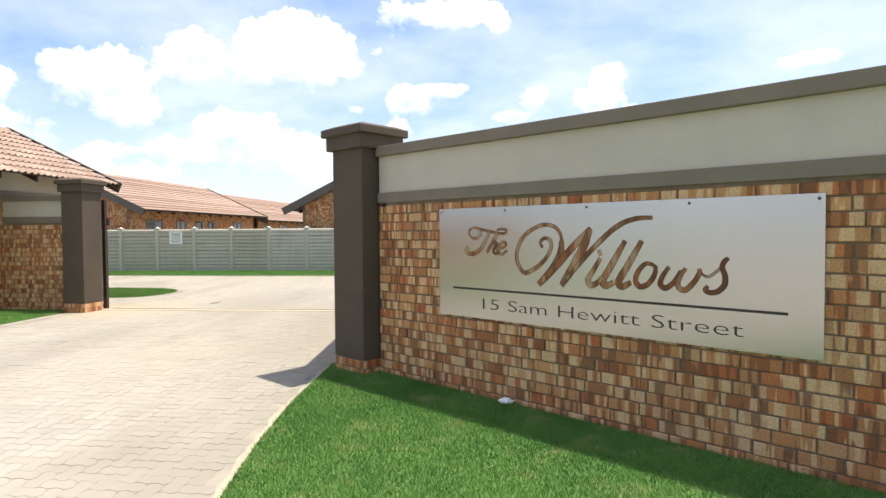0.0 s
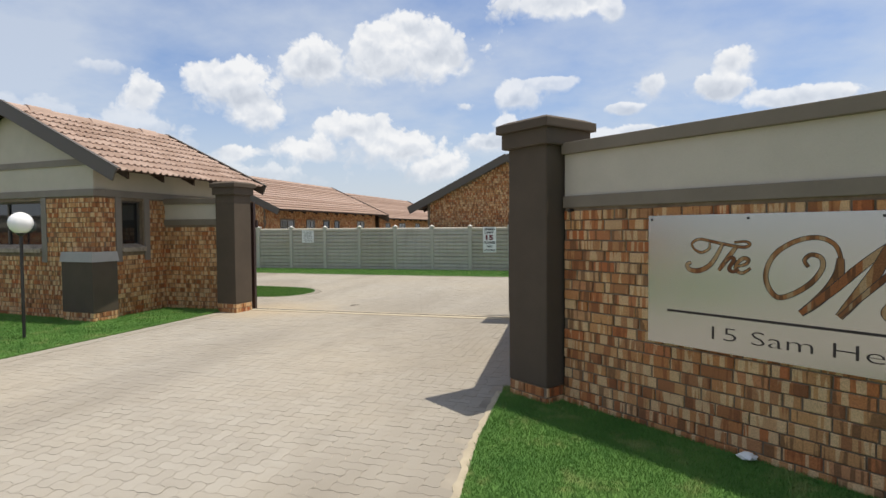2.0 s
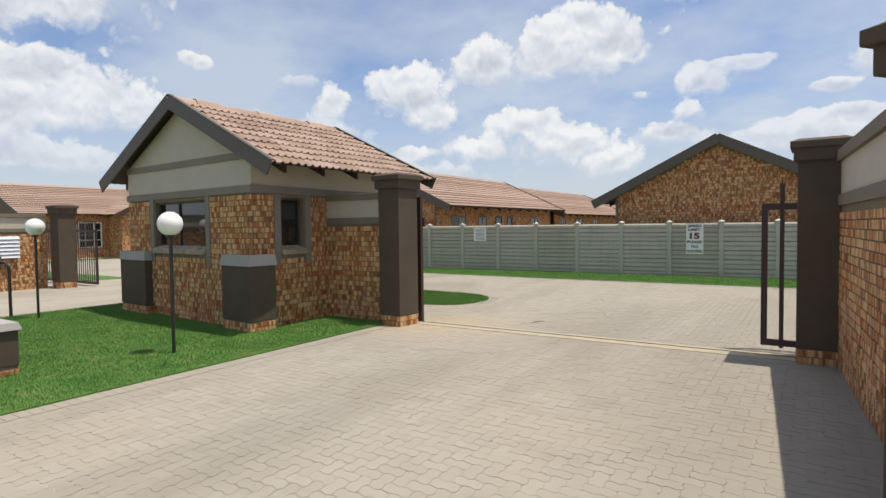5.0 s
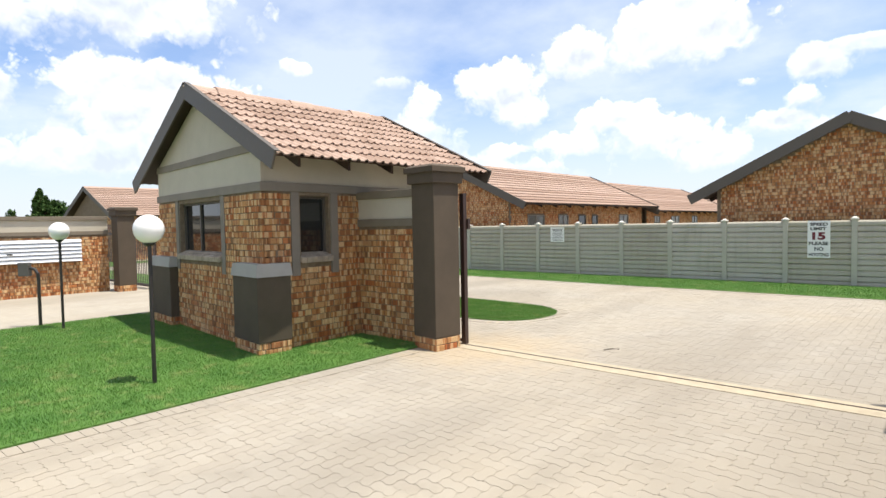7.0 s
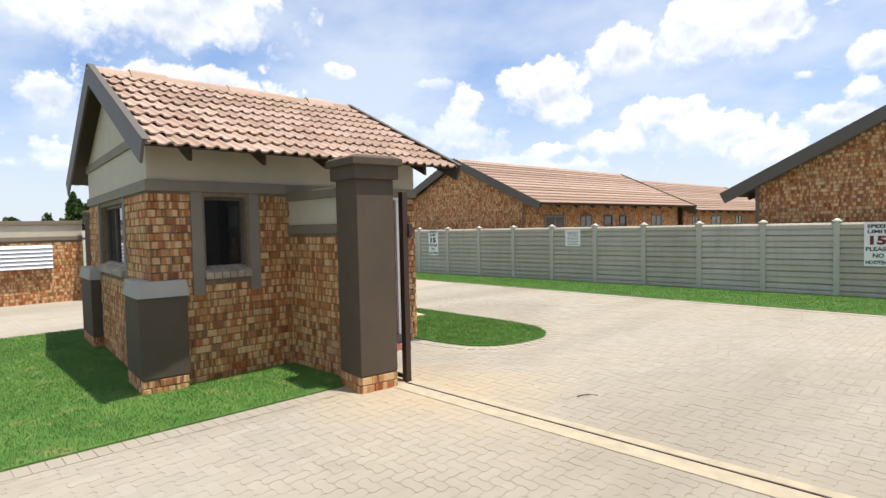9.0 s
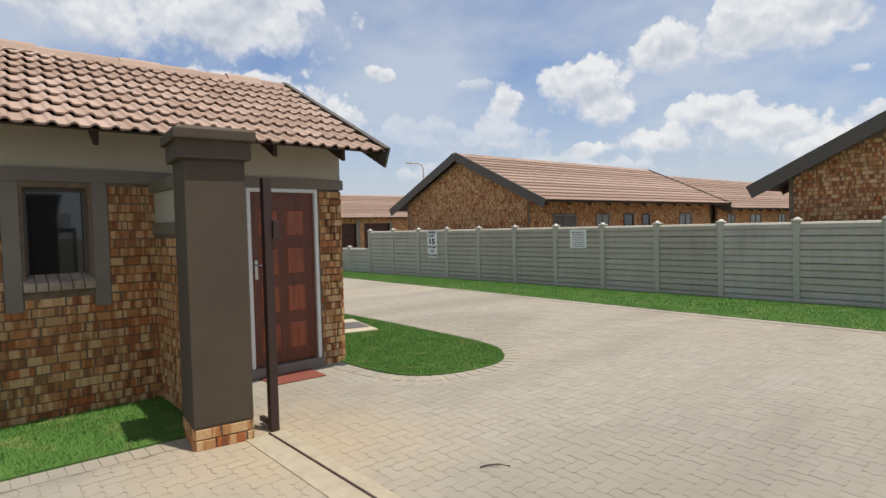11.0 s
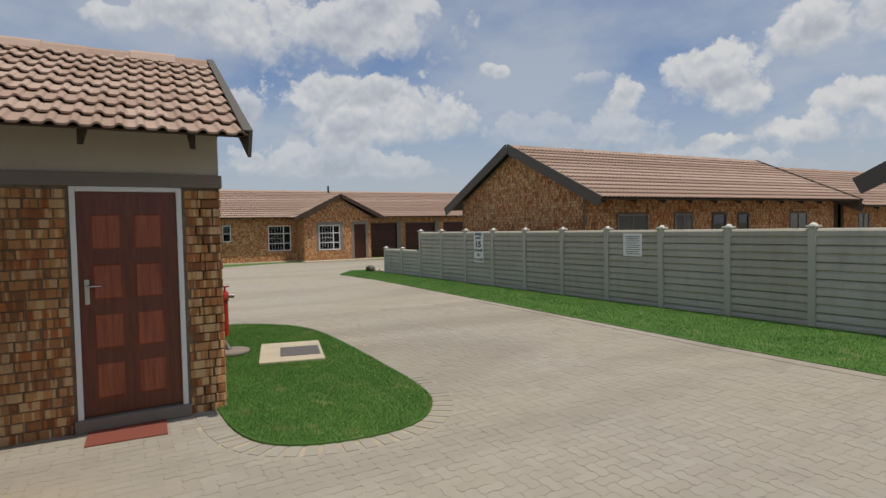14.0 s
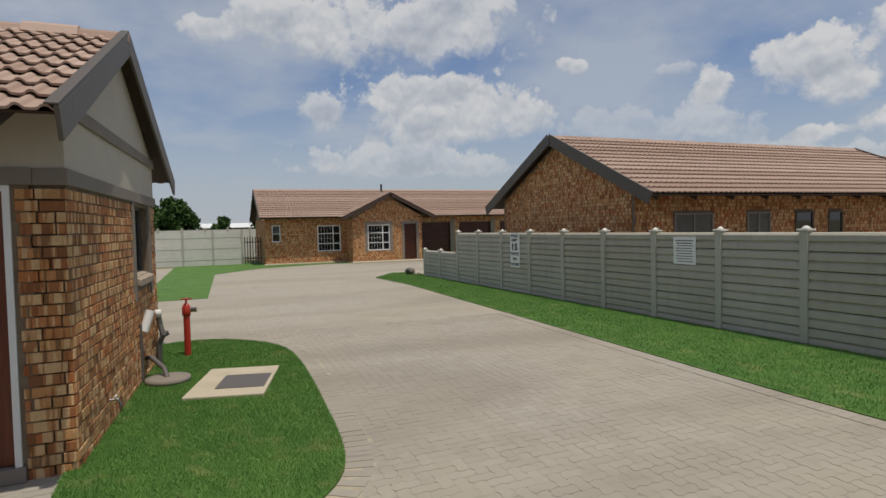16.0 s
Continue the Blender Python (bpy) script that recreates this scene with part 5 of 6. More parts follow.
# ---- small things ----
def globe_lamp(x, y, scale=1.0):
    t = thing("garden_lamp", "white globe garden lamp on a thin black pole in the lawn", "lamp", pose(x, y, 0), "garden lamps")
    part("pole", tube([(0, 0, 0), (0, 0, 1.52)], 0.022), BLACK, t)
    part("collar", lathe([(0.03, 1.5), (0.06, 1.52), (0.06, 1.54)], 16), BLACK, t)
    r = 0.155
    part("globe", lathe([(r * math.cos(a), 1.68 + r * math.sin(a)) for a in (math.radians(-68 + 158 * i / 16) for i in range(17))], 28), GLOBE, t, "white opal globe")
    return t


globe_lamp(-8.38, 7.13)
globe_lamp(-13.3, 7.6)


def make_mat():
    t = thing("door_mat", "worn red brown rubber door mat on the pavers", "mat", pose(-8.6, 11.7, 0, 0, 0, -2))
    part("mat_sheet", box(-0.21, 0.23, -0.31, 0.31, 0, 0.014, 0.004), REDMAT, t)


def hydrant():
    t = thing("fire_hydrant", "red fire hydrant standpipe with metal outlet on the lawn", "hydrant", pose(-12.92, 13.16, 0))
    part("standpipe", tube([(0, 0, 0), (0, 0, 0.66)], 0.045), RED, t)
    part("valve", lathe([(0.055, 0.6), (0.06, 0.64), (0.06, 0.72), (0.04, 0.76), (0.015, 0.78), (0.015, 0.84)], 16), RED, t)
    part("hand_wheel", box(-0.07, 0.07, -0.012, 0.012, 0.83, 0.85, 0.004, box(-0.012, 0.012, -0.07, 0.07, 0.83, 0.85, 0.004)), RED, t)
    part("outlet", tube([(0, 0.05, 0.68), (0.02, 0.14, 0.68)], 0.035), STEEL, t, "bare metal hose outlet")


def manhole():
    t = thing("manhole_slab", "pale concrete slab with a dark manhole cover in the lawn", "manhole", pose(-11.0, 13.74, 0, 0, 0, -13))
    part("slab", box(-0.66, 0.64, -0.42, 0.42, 0.0, 0.05, 0.012), CONC, t)
    part("cover", box(-0.24, 0.36, -0.15, 0.38, 0.048, 0.058, 0.004), HOSE, t, "dark grey cast cover")


make_mat()
hydrant()
manhole()


def sign_board(name, label, m, w, h, lines):
    t = thing(name, label, "sign", m)
    part("board", box(0, w, 0, 0.006, 0, h, 0.001), WHITE, t, "white sheet board")
    for text, x, z, size, wide, mat in lines:
        me = upright(text_mesh(text, size, "lettering", 0, 0.012 if text == "15" else 0.004), Matrix.Translation((x, 0.008, z)), wide)
        me.materials.append(mat)
        o = new("lettering", me)
        o.parent = t
    return t


def on_fence(x, out=0.05):
    d = FN.normalized()
    k = (x + 11.009) / d.x
    return frame_matrix(-11.009 + d.x * k + d.y * out, 21.33 + d.y * k - d.x * out, d.x, d.y)


for x, col in ((-4.73, REDINK), (-17.74, INK)):
    sign_board("speed_sign", "white speed limit board with black lettering on the fence", on_fence(x) @ pose(0, 0, 0.68), 0.48, 0.92, [
        ("SPEED", 0.05, 0.8, 0.1, 0.38, INK), ("LIMIT", 0.06, 0.69, 0.1, 0.34, INK), ("15", 0.1, 0.46, 0.24, 0.28, col),
        ("PLEASE", 0.03, 0.32, 0.11, 0.41, INK), ("NO", 0.15, 0.18, 0.12, 0.19, INK), ("HOOTING", 0.03, 0.04, 0.11, 0.42, INK)])


def notice():
    t = thing("notice_board", "white notice with small dark print on the fence", "sign", on_fence(-11.97) @ pose(0, 0, 1.04))
    part("board", box(0, 0.5, 0, 0.006, 0, 0.48, 0.001), WHITE, t)
    for i in range(9):
        z = 0.42 - i * 0.046
        part("print_line", box(0.05 + 0.02 * (i % 3), 0.45 - 0.03 * (i % 2), 0.0065, 0.0075, z - (0.012 if i < 2 else 0.007), z + 0.007), HOSE, t)


notice()


SILVER = plain("silver_painted_metal", (0.72, 0.74, 0.76), 0.35)


def louvre_board():
    t = thing("letterbox_bank", "silver slatted letterbox bank on the brick wall", "letterbox", frame_matrix(-19.66, 7.6, 0, 1) @ pose(0, 0, 0.88))
    part("backing", box(0, 2.15, 0, 0.05, 0, 0.6), HOSE, t)
    for i in range(6):
        bm = box(0, 2.15, 0.05, 0.09, i * 0.1 + 0.008, i * 0.1 + 0.09, 0.006)
        for v in bm.verts:
            v.co.y += (v.co.z - i * 0.1 - 0.05) * -0.35 + 0.02
        part("slat", bm, SILVER, t, "silver slat")
    part("keyhole_plate", box(0.5, 0.62, 0.1, 0.12, 0.22, 0.26), BLACK, t)


louvre_board()


def intercom():
    t = thing("intercom_post", "black gooseneck intercom post on the lawn", "intercom", pose(-14.05, 7.45, 0))
    part("gooseneck", tube([(0, 0, 0), (0, 0, 0.85), (0.0, -0.01, 0.95), (-0.04, -0.04, 1.02), (-0.12, -0.12, 1.05)], 0.028), BLACK, t)
    bm = box(-0.09, 0.09, -0.05, 0.05, -0.12, 0.12, 0.01)
    bmesh.ops.transform(bm, matrix=pose(-0.16, -0.16, 1.02, 0, 0, 45), verts=bm.verts)
    part("keypad", bm, HOSE, t)


intercom()


def stub_pillar():
    t = thing("low_pillar", "low brown plastered pillar with a pale cap on the lawn", "pillar", pose(-9.2, 5.3, 0))
    part("shaft", box(-0.31, 0.31, -0.31, 0.31, 0.12, 0.52, 0.01), DARKP, t)
    part("core", box(-0.3, 0.3, -0.3, 0.3, -0.03, 0.12), MORTAR, t)
    bm = box(-0.34, 0.34, -0.34, 0.34, 0.52, 0.6)
    for v in bm.verts:
        if v.co.z > 0.55:
            v.co.x *= 0.93
            v.co.y *= 0.93
    part("cap", bm, CAPG, t)
    for i in range(4):
        fm = pose(0, 0, 0, 0, 0, 90 * i) @ frame_matrix(-0.3, -0.3, 1, 0)
        piece_job("brick", lay_bricks(fm, 0.6, 0.0, 0.12, spans_of([]), seed=90 + i), brick_mesh, BRICK, t, 20, (-8, 5, 0))


stub_pillar()


def lawn_edging():
    """A fillet of pale concrete between the pavers and the east lawn."""
    rnd = random.Random(17)
    edge = []
    for (ax, ay), (bx, by) in zip(LAWN_A[1:6], LAWN_A[2:7]):
        n = max(1, round(math.hypot(bx - ax, by - ay) / 0.09))
        edge += [(ax + (bx - ax) * i / n, ay + (by - ay) * i / n) for i in range(n)]
    outer = [(x - 0.065 + rnd.uniform(-0.018, 0.012), y) for x, y in edge]
    polygon_sheet("edging", edge + outer[::-1], 0.004, STRIPM, "sandy concrete edging along the lawn", thick=0.03)


lawn_edging()


def twig():
    t = thing("twig", "small dark curved twig on the pavers", "twig", pose(-5.26, 11.6, 0.012))
    part("stem", tube([(-0.06, -0.09, 0), (-0.05, -0.03, 0), (0.0, 0.03, 0.004), (0.07, 0.07, 0)], 0.006, 6), TIMBER, t)


twig()


def litter():
    t = thing("crumpled_wrapper", "crumpled white and blue plastic wrapper on the grass", "litter", pose(0.58, 4.98, 0.06))
    rnd = random.Random(9)
    bm = bmesh.new()
    bmesh.ops.create_icosphere(bm, subdivisions=2, radius=0.05)
    for v in bm.verts:
        v.co = Vector((v.co.x * rnd.uniform(0.6, 1.5), v.co.y * rnd.uniform(0.6, 1.2), max(-0.02, v.co.z * rnd.uniform(0.3, 0.7))))
    part("wrapper", bm, PVC, t)


litter()


def wall_services():
    """Pipes, a tap and a drain at the north wall of the guardhouse."""
    face = lambda x: C_NE[1] + (C_NW[1] - C_NE[1]) * (x - C_NE[0]) / (C_NW[0] - C_NE[0])
    a = thing("drain_gully", "round grey concrete drain gully in the grass by the wall", "drain", pose(-11.42, 13.0, 0))
    part("ring", lathe([(0.17, 0.02), (0.25, 0.02), (0.25, 0.075), (0.18, 0.075)], 24), FRAMEP, a)
    part("waste_pipe", tube([(-0.45, -0.3, 0.05), (-0.4, -0.28, 0.24), (-0.28, -0.2, 0.28), (-0.12, -0.05, 0.16), (0.0, 0, 0.04)], 0.03), HOSE, a)
    b = thing("vent_pipe", "thin grey pipe with a white cap on the brick wall", "pipe", pose(-11.5, face(-11.5) + 0.02, 0))
    part("pipe", tube([(0, 0, 0.02), (0, 0, 0.72)], 0.018), HOSE, b)
    bm = tube([(-0.05, 0.03, 0.62), (-0.12, 0.1, 0.86)], 0.05)
    part("white_cap", bm, PVC, b)
    c = thing("soil_pipe", "dark grey soil pipe with a white band by the wall", "pipe", pose(-12.5, face(-12.5) + 0.07, 0))
    part("pipe", tube([(0, 0, 0), (0, 0, 0.3), (0.04, 0.06, 0.42), (0.0, 0.02, 0.55), (0, 0, 0.72)], 0.036), HOSE, c)
    part("band", lathe([(0.042, 0.66), (0.042, 0.76)], 16), PVC, c)
    part("branch", tube([(0, 0.02, 0.4), (0.0, 0.12, 0.44)], 0.035), HOSE, c)
    d = thing("garden_tap", "small brass garden tap with a white handle on the wall", "tap", pose(-9.9, face(-9.9) + 0.01, 0.2))
    part("body", tube([(0, -0.02, 0.06), (0, 0.07, 0.06), (0, 0.09, 0.0), (0, 0.09, -0.06)], 0.013), STEEL, d)
    part("handle", box(-0.035, 0.035, 0.045, 0.06, 0.085, 0.1, 0.004), PVC, d)


wall_services()


def stones():
    rnd = random.Random(4)
    for x, y, r, mat, lab in ((-24.95, 20.55, 0.2, BARGE, "dark brown rounded stone on the grass at the fence end"), (-24.5, 20.65, 0.12, CONC, "pale rough stone on the grass at the fence end")):
        t = thing("stone", lab, "stone", pose(x, y, 0.0))
        bm = bmesh.new()
        bmesh.ops.create_icosphere(bm, subdivisions=2, radius=r)
        for v in bm.verts:
            v.co = v.co * rnd.uniform(0.85, 1.12)
            v.co.z = v.co.z * 0.8 + r * 0.6
        part("rock", bm, mat, t)


stones()


def far_fence():
    t = thing("far_fence", "pale precast concrete fence beside the far house", "fence", pose(-37.6, 15.0, 0))
    for n in range(8):
        y = -n * 1.5
        part("post", box(-0.06, 0.06, y - 0.06, y + 0.06, 0, 1.95), POST, t)
        for k in range(6):
            part("panel", box(-0.025, 0.025 + 0.012 * (k % 2), y - 1.44, y - 0.06, k * 0.3 + 0.01, k * 0.3 + 0.3, 0.01), POSTCAP, t)
    g = thing("side_gate", "dark steel palisade gate beside the far house", "gate", pose(-37.3, 15.1, 0))
    for i in range(7):
        part("pale", box(-0.01, 0.01, i * 0.14, i * 0.14 + 0.05, 0.05, 1.5), BLACK, g)
    part("rail", box(-0.03, -0.012, 0, 0.95, 0.3, 0.35), BLACK, g)
    part("upper_rail", box(-0.03, -0.012, 0, 0.95, 1.2, 1.25), BLACK, g)
    h = thing("back_fence", "pale precast concrete fence in the distance", "fence", pose(-48.0, 22.0, 0))
    for n in range(18):
        y = -n * 1.5
        part("post", box(-0.07, 0.07, y - 0.07, y + 0.07, 0, 2.15), POST, h)
        part("panel", box(-0.025, 0.025, y - 1.43, y - 0.07, 0.0, 2.0), POSTCAP, h)


far_fence()


def shed():
    t = thing("shed", "long low white roofed shed in the distance", "building", pose(-75.0, 19.0, 0))
    part("wall", box(-4, 4, -7, 3, 0, 2.3), BARGE, t)
    part("roof", prism([(-4.5, 2.3), (4.5, 2.3), (0, 2.85)], -7.4, 3.4), WHITE, t, "white sheet roof")


shed()


def tree(name, label, x, y, height, spread, trunk, seed, conical=False, leaves=2600):
    t = thing(name, label, "tree", pose(x, y, 0))
    rnd = random.Random(seed)
    b = tube([(0, 0, 0), (0.05, 0.03, trunk), (0, 0, height * 0.7)], 0.12)
    for i in range(6):
        a = rnd.uniform(0, 6.28)
        z = trunk + (height * 0.6 - trunk) * rnd.random()
        tube([(0, 0, z), (math.cos(a) * spread * 0.5, math.sin(a) * spread * 0.5, z + height * 0.15)], 0.05, 6, b)
    part("trunk", b, TIMBER, t, "brown trunk and limbs")
    verts, faces = [], []
    clumps = []
    for i in range(70):
        u = (i + rnd.random()) / 70
        z = trunk + (height - trunk) * u
        reach = spread * ((1 - u) ** 0.7 if conical else math.sin(math.pi * min(0.95, 0.15 + u * 0.8)) ** 0.6)
        a = rnd.uniform(0, 6.28)
        q = reach * rnd.uniform(0.2, 0.95)
        clumps.append((math.cos(a) * q, math.sin(a) * q, z, spread * rnd.uniform(0.2, 0.34) * (1.15 - 0.75 * u if conical else 1)))
    for i in range(leaves):
        cx, cy, cz, r = clumps[i % len(clumps)]
        p = Vector((rnd.gauss(0, 1), rnd.gauss(0, 1), rnd.gauss(0, 1))).normalized() * r * rnd.uniform(0.5, 1.1) + Vector((cx, cy, cz))
        s = rnd.uniform(0.08, 0.17) * max(1.0, spread / 1.6)
        d1 = Vector((rnd.gauss(0, 1), rnd.gauss(0, 1), rnd.gauss(0, 1))).normalized() * s
        d2 = d1.cross(Vector((rnd.gauss(0, 1), rnd.gauss(0, 1), rnd.gauss(0, 1)))).normalized() * s * 0.6
        k = len(verts)
        verts += [tuple(p - d1), tuple(p + d2), tuple(p + d1), tuple(p - d2)]
        faces.append((k, k + 1, k + 2, k + 3))
    me = bpy.data.meshes.new("crown")
    me.from_pydata(verts, [], faces)
    me.materials.append(LEAF)
    o = new("crown", me)
    o.parent = t
    tagged(o, "dense green leaves")
    return t


tree("conifer", "dark green conical conifer beyond the boundary wall", -60.0, 18.6, 5.25, 1.5, 1.2, 1, True, 8000)
tree("tree", "low green rounded tree beyond the boundary wall", -60.5, 19.9, 4.2, 1.35, 1.0, 2, False, 5000)
tree("tree", "broad dark green tree beyond the far fence", -60.0, 10.3, 4.5, 2.0, 0.9, 3, False, 9000)
tree("tree", "broad dark green tree beyond the far fence", -60.5, 8.2, 4.1, 1.9, 0.9, 4, False, 8000)
tree("tree", "small green tree beyond the far fence", -62.0, 14.3, 3.1, 1.0, 0.9, 5, False, 3500)
tree("tree", "small feathery tree beyond the far fence", -64.0, 17.4, 3.6, 0.5, 2.4, 6, False, 400)


def street_lamp():
    t = thing("street_lamp", "thin grey street lamp with a curved arm behind the houses", "lamp", pose(-40.0, 38.6, 0))
    part("pole", tube([(0, 0, 0), (0, 0, 6.6), (-0.05, -0.1, 6.9), (-0.2, -0.5, 7.05), (-0.3, -1.0, 7.05)], 0.05), POST, t)
    part("lamp_head", box(-0.4, -0.2, -1.5, -0.95, 6.98, 7.08, 0.02), POST, t)


street_lamp()


def track():
    t = thing("gate_track", "steel gate rail in a concrete strip across the paving", "gate track", pose(-4.3, 10.73, 0), kind="structure")
    part("strip", box(-2.7, 2.7, -0.2, 0.13, -0.03, 0.008, 0.004), STRIPM, t)
    part("rail", box(-2.7, 2.7, -0.009, 0.009, 0.008, 0.014), RUST, t)


track()


def sliding_gate(m, pitch=0.225):
    t = thing("sliding_gate", "brown steel palisade sliding gate standing open behind a pier", "gate", m, "sliding gates")
    L = 5.0
    b = box(0, L, -0.025, 0.025, 0.06, 0.14)
    box(0, L, -0.025, 0.025, 1.76, 1.84, 0, b)
    box(0, 0.07, -0.025, 0.025, 0.14, 1.76, 0, b)
    part("gate_frame", b, RUST, t)
    for i in range(1, int(5.0 / pitch)):
        x = i * pitch
        bm = box(x - 0.025, x + 0.025, -0.035, -0.026, 0.04, 2.0)
        prism([(x - 0.025, 2.0), (x + 0.025, 2.0), (x + 0.03, 2.13), (x + 0.012, 2.06), (x, 2.16), (x - 0.012, 2.06), (x - 0.03, 2.13)], -0.035, -0.026, bm)
        part("pale", bm, RUST, t)
    return t


sliding_gate(pose(-2.02, 11.1, 0))
sliding_gate(pose(-18.75, 11.35, 0, 0, 0, 180) @ Matrix.Diagonal((1, 1, 0.88, 1)), 0.125)


def catch_post():
    t = thing("gate_catch_post", "brown steel gate catch post with brackets beside the pier", "post", pose(-7.06, 10.8, 0))
    part("post", box(-0.035, 0.035, -0.035, 0.035, 0, 2.1, 0.003), RUST, t)
    part("bracket", box(-0.06, 0.06, 0.03, 0.08, 1.6, 1.75, 0.004), RUST, t)
    part("lower_bracket", box(-0.25, -0.03, -0.02, 0.02, 0.03, 0.07, 0.003), RUST, t)


catch_post()


# ---- pavers, bricks, tiles and grass, last ----
HOUSE = [C_SW, C_SE, C_NE, C_NW]
PAVER_MESH = {}
UNIT = 0.105


def paver_mesh(key):
    """An interlocking paver two units long whose sides are all zigzag, laid along x or y, or a plain one."""
    if key not in PAVER_MESH:
        u = UNIT
        a = 0.0 if key == "edge" else 0.009
        nx, ny = (1, 2) if key == "along_y" else (2, 1)
        zig = [(0, 0), (0.27, 1), (0.73, -1)] if a else [(0, 0)]
        ring = [((i + s) * u, a * o) for i in range(nx) for s, o in zig]
        ring += [(nx * u + a * o, (i + s) * u) for i in range(ny) for s, o in zig]
        ring += [((nx - i - s) * u, ny * u - a * o) for i in range(nx) for s, o in zig]
        ring += [(-a * o, (ny - i - s) * u) for i in range(ny) for s, o in zig]
        ring = [(x - nx * u / 2, y - ny * u / 2) for x, y in ring]
        bm = bmesh.new()
        kx, ky = 1 - 0.003 / (nx * u), 1 - 0.003 / (ny * u)
        low = [bm.verts.new((x * kx, y * ky, -0.012)) for x, y in ring]
        top = [bm.verts.new((x * (kx - 0.002 / (nx * u)), y * (ky - 0.002 / (ny * u)), 0.0)) for x, y in ring]
        k = len(ring)
        bm.faces.new(top)
        for i in range(k):
            j = (i + 1) % k
            bm.faces.new((low[i], low[j], top[j], top[i]))
        bmesh.ops.recalc_face_normals(bm, faces=bm.faces)
        me = bpy.data.meshes.new("paver")
        bm.to_mesh(me)
        bm.free()
        me.materials.append(PAVER)
        PAVER_MESH[key] = me
    return PAVER_MESH[key]


def near_loops(px, py, loops, reach):
    """Which of the points lie in a loop or within reach of its edge."""
    bad = np.zeros(len(px), bool)
    for loop in loops:
        hit = np.zeros(len(px), bool)
        for (ax, ay), (bx, by) in zip(loop, loop[1:] + loop[:1]):
            if ay != by:
                hit ^= ((ay > py) != (by > py)) & (px < (bx - ax) * (py - ay) / (by - ay) + ax)
            dx, dy = bx - ax, by - ay
            s = np.clip(((px - ax) * dx + (py - ay) * dy) / (dx * dx + dy * dy + 1e-12), 0, 1)
            bad |= np.hypot(px - ax - s * dx, py - ay - s * dy) < reach
        bad |= hit
    return bad


def lay_pavers():
    """Herringbone over the drive, with a course on end along every lawn."""
    x0, x1, y0, y1 = PAVED
    loops = [smooth_loop(p, 2) if n == "lawn_island" else p for n, p, z in LAWNS if n != "lawn_far"]
    rnd = random.Random(5)
    cand = []
    for i in range(int((x1 - x0) / UNIT)):
        for j in range(int((y1 - y0) / UNIT)):
            k = (i - j) % 4
            if k == 0:
                cand.append((x0 + (i + 1) * UNIT, y0 + (j + 0.5) * UNIT, 0))
            elif k == 3:
                cand.append((x0 + (i + 0.5) * UNIT, y0 + (j + 1) * UNIT, 90))
    px, py = np.array([c[0] for c in cand]), np.array([c[1] for c in cand])
    kerbed = [q for q in loops if q is not LAWN_A]
    bad = near_loops(px, py, kerbed, 0.155) | near_loops(px, py, [LAWN_A], 0.085) | near_loops(px, py, [HOUSE], 0.0)
    items = []
    for (x, y, a), skip in zip(cand, bad):
        if not skip:
            items.append((pose(x, y, rnd.uniform(-0.001, 0.001), rnd.uniform(-0.25, 0.25), rnd.uniform(-0.25, 0.25), 0), "along_y" if a else "along_x"))
    for loop in kerbed:
        for (ax, ay), (bx, by) in zip(loop, loop[1:] + loop[:1]):
            d = Vector((bx - ax, by - ay, 0))
            n = max(1, round(d.length / UNIT))
            side = Vector((d.y, -d.x, 0)).normalized()
            mid = Vector(((ax + bx) / 2, (ay + by) / 2, 0)) + side * 0.05
            if inside_poly(mid.x, mid.y, loop):
                side = -side
            for i in range(n):
                p = Vector((ax, ay, 0)) + d * (i + 0.5) / n + side * 0.108
                if x0 < p.x < x1 and y0 < p.y < y1 + 0.1 and not inside_poly(p.x, p.y, HOUSE) and not any(inside_poly(p.x, p.y, q) for q in loops):
                    items.append((pose(p.x, p.y, 0.005, 0, 0, math.degrees(math.atan2(side.y, side.x))), "edge"))
    return items


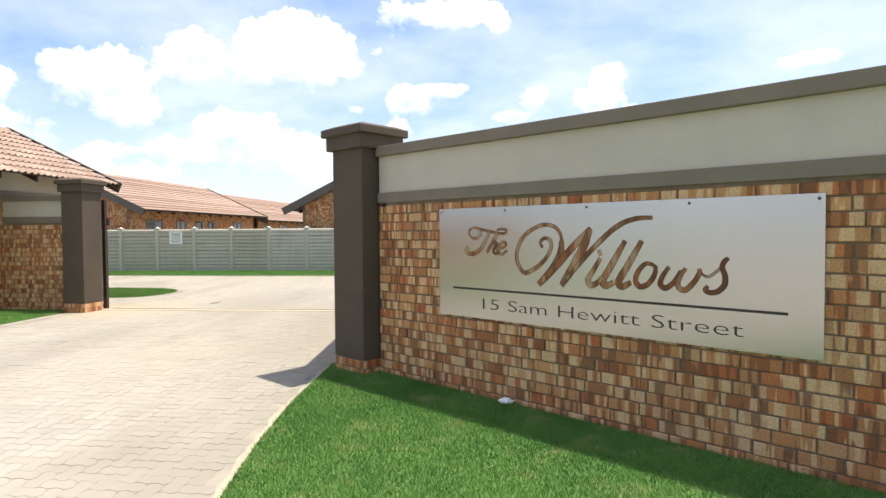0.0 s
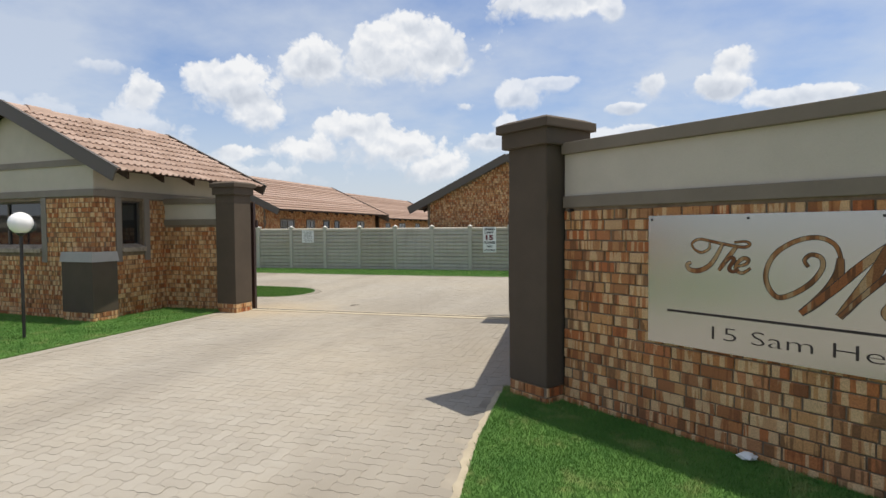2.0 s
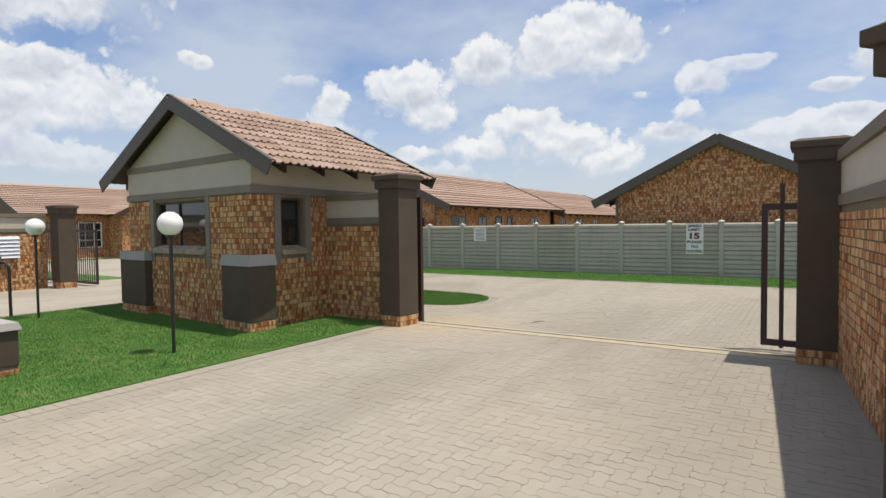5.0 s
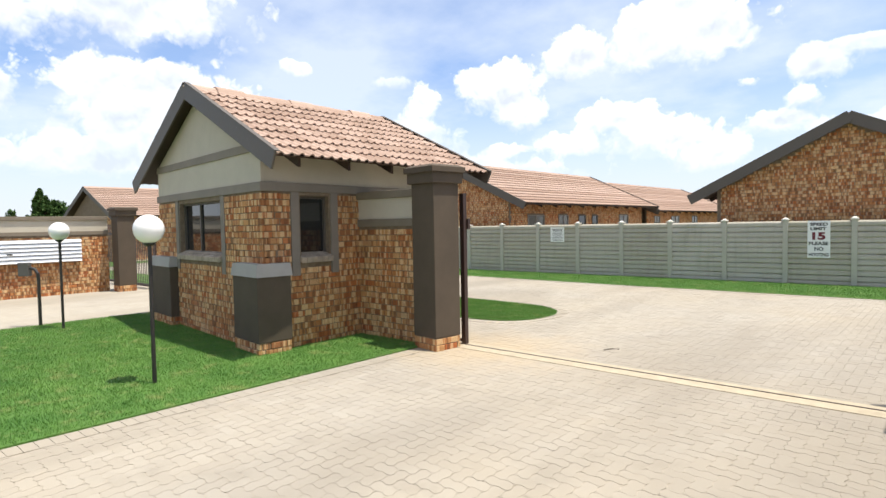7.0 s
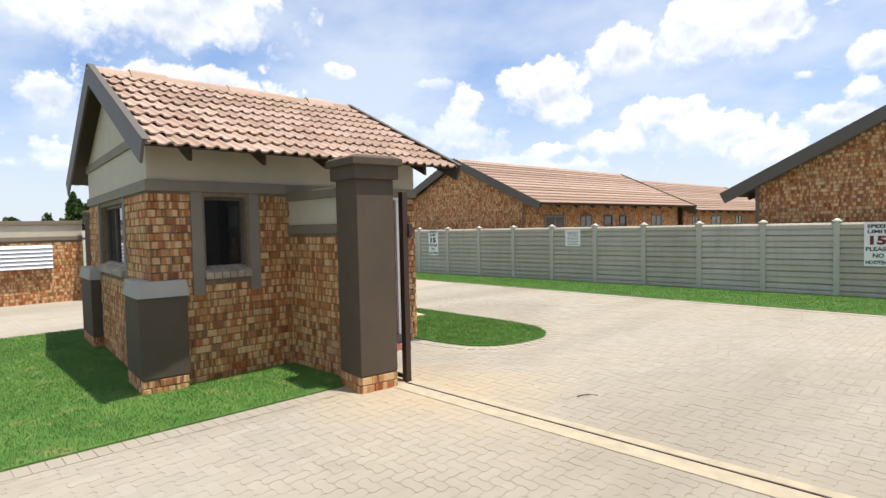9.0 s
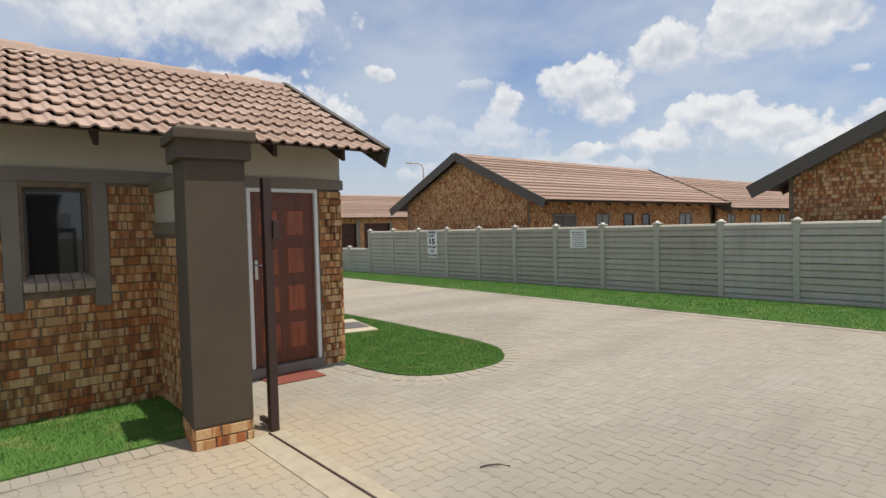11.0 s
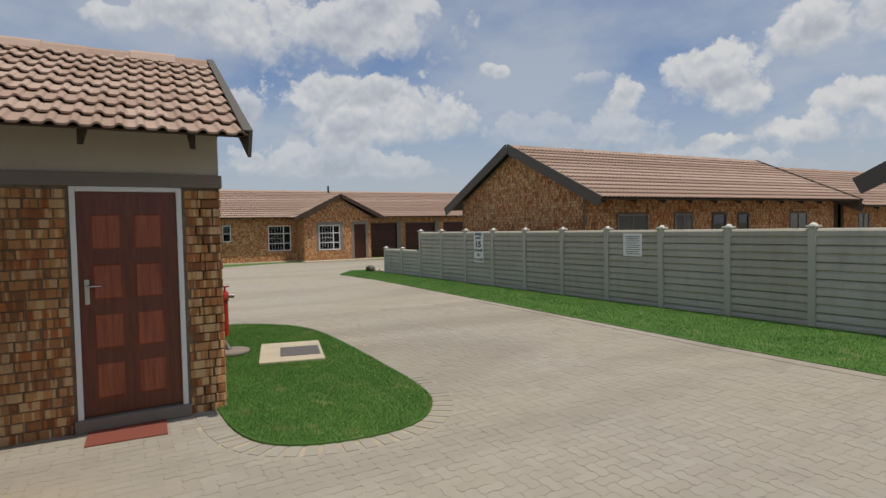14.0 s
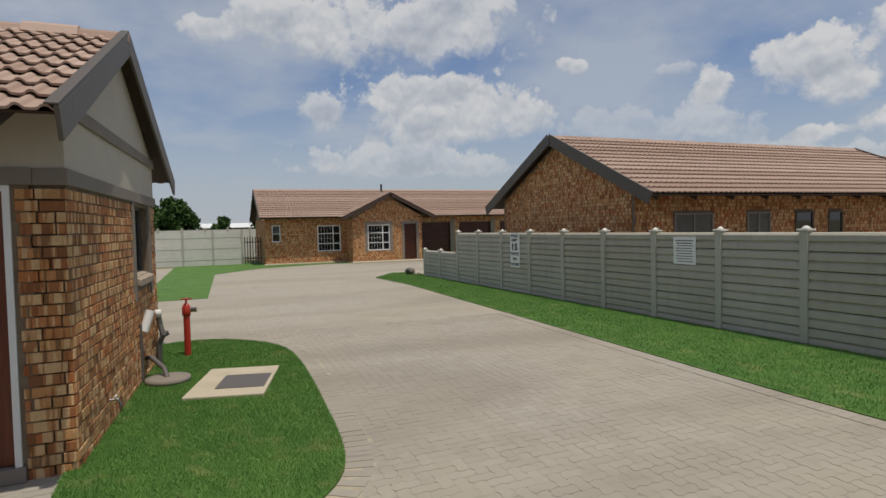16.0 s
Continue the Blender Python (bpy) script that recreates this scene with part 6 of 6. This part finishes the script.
def grass(name, loop, z, density, seed, area=None, height=0.035, wide=1.0):
    xs, ys = [p[0] for p in loop], [p[1] for p in loop]
    x0, x1, y0, y1 = area or (min(xs), max(xs), min(ys), max(ys))
    rng = np.random.default_rng(seed)
    n = int((x1 - x0) * (y1 - y0) * density)
    px, py = rng.uniform(x0, x1, n), rng.uniform(y0, y1, n)
    inside = np.zeros(n, bool)
    for (ax, ay), (bx, by) in zip(loop, loop[1:] + loop[:1]):
        if ay == by:
            continue
        cross = ((ay > py) != (by > py)) & (px < (bx - ax) * (py - ay) / (by - ay) + ax)
        inside ^= cross
    inside &= ~near_loops(px, py, [HOUSE], 0.0)
    px, py = px[inside], py[inside]
    n = len(px)
    ang, lean = rng.uniform(0, 2 * math.pi, n), rng.uniform(0.0, 0.03, n)
    h = rng.uniform(0.6, 1.2, n) * height
    w = rng.uniform(0.0018, 0.0036, n) * wide
    dx, dy = np.cos(ang) * w, np.sin(ang) * w
    la = rng.uniform(0, 2 * math.pi, n)
    verts = np.empty((n, 3, 3))
    verts[:, 0] = np.stack([px - dx, py - dy, np.full(n, z - 0.005)], 1)
    verts[:, 1] = np.stack([px + dx, py + dy, np.full(n, z - 0.005)], 1)
    verts[:, 2] = np.stack([px + np.cos(la) * lean, py + np.sin(la) * lean, z + h], 1)
    me = bpy.data.meshes.new(name)
    me.vertices.add(n * 3)
    me.vertices.foreach_set("co", verts.ravel())
    me.loops.add(n * 3)
    me.loops.foreach_set("vertex_index", np.arange(n * 3))
    me.polygons.add(n)
    me.polygons.foreach_set("loop_start", np.arange(n) * 3)
    me.update()
    me.materials.append(BLADE)
    tagged(new(name, me), "short green grass blades of the lawn", "grass", kind="stuff")


paving = [o for o in bpy.data.objects if o.name == "pavement"][0]
piece_job("paver", lay_pavers(), paver_mesh, PAVER, paving, 300, (-3.5, 12.0, 0))
bpy.context.view_layer.update()
run_jobs()
grass("grass_blades", LAWN_A, 0.03, 15000, 1, (-1.3, 3.6, 1.0, 6.4), 0.026)
grass("grass_blades", smooth_loop(ISLAND, 2), 0.02, 13000, 2, None, 0.026)
grass("grass_blades", LAWN_L, 0.02, 4000, 3, (-14.1, -7.3, 3.5, 10.5), 0.028, 1.4)
grass("grass_blades", STRIP, 0.015, 2500, 4, (-26.0, 3.0, 18.9, 21.5), 0.03, 1.3)
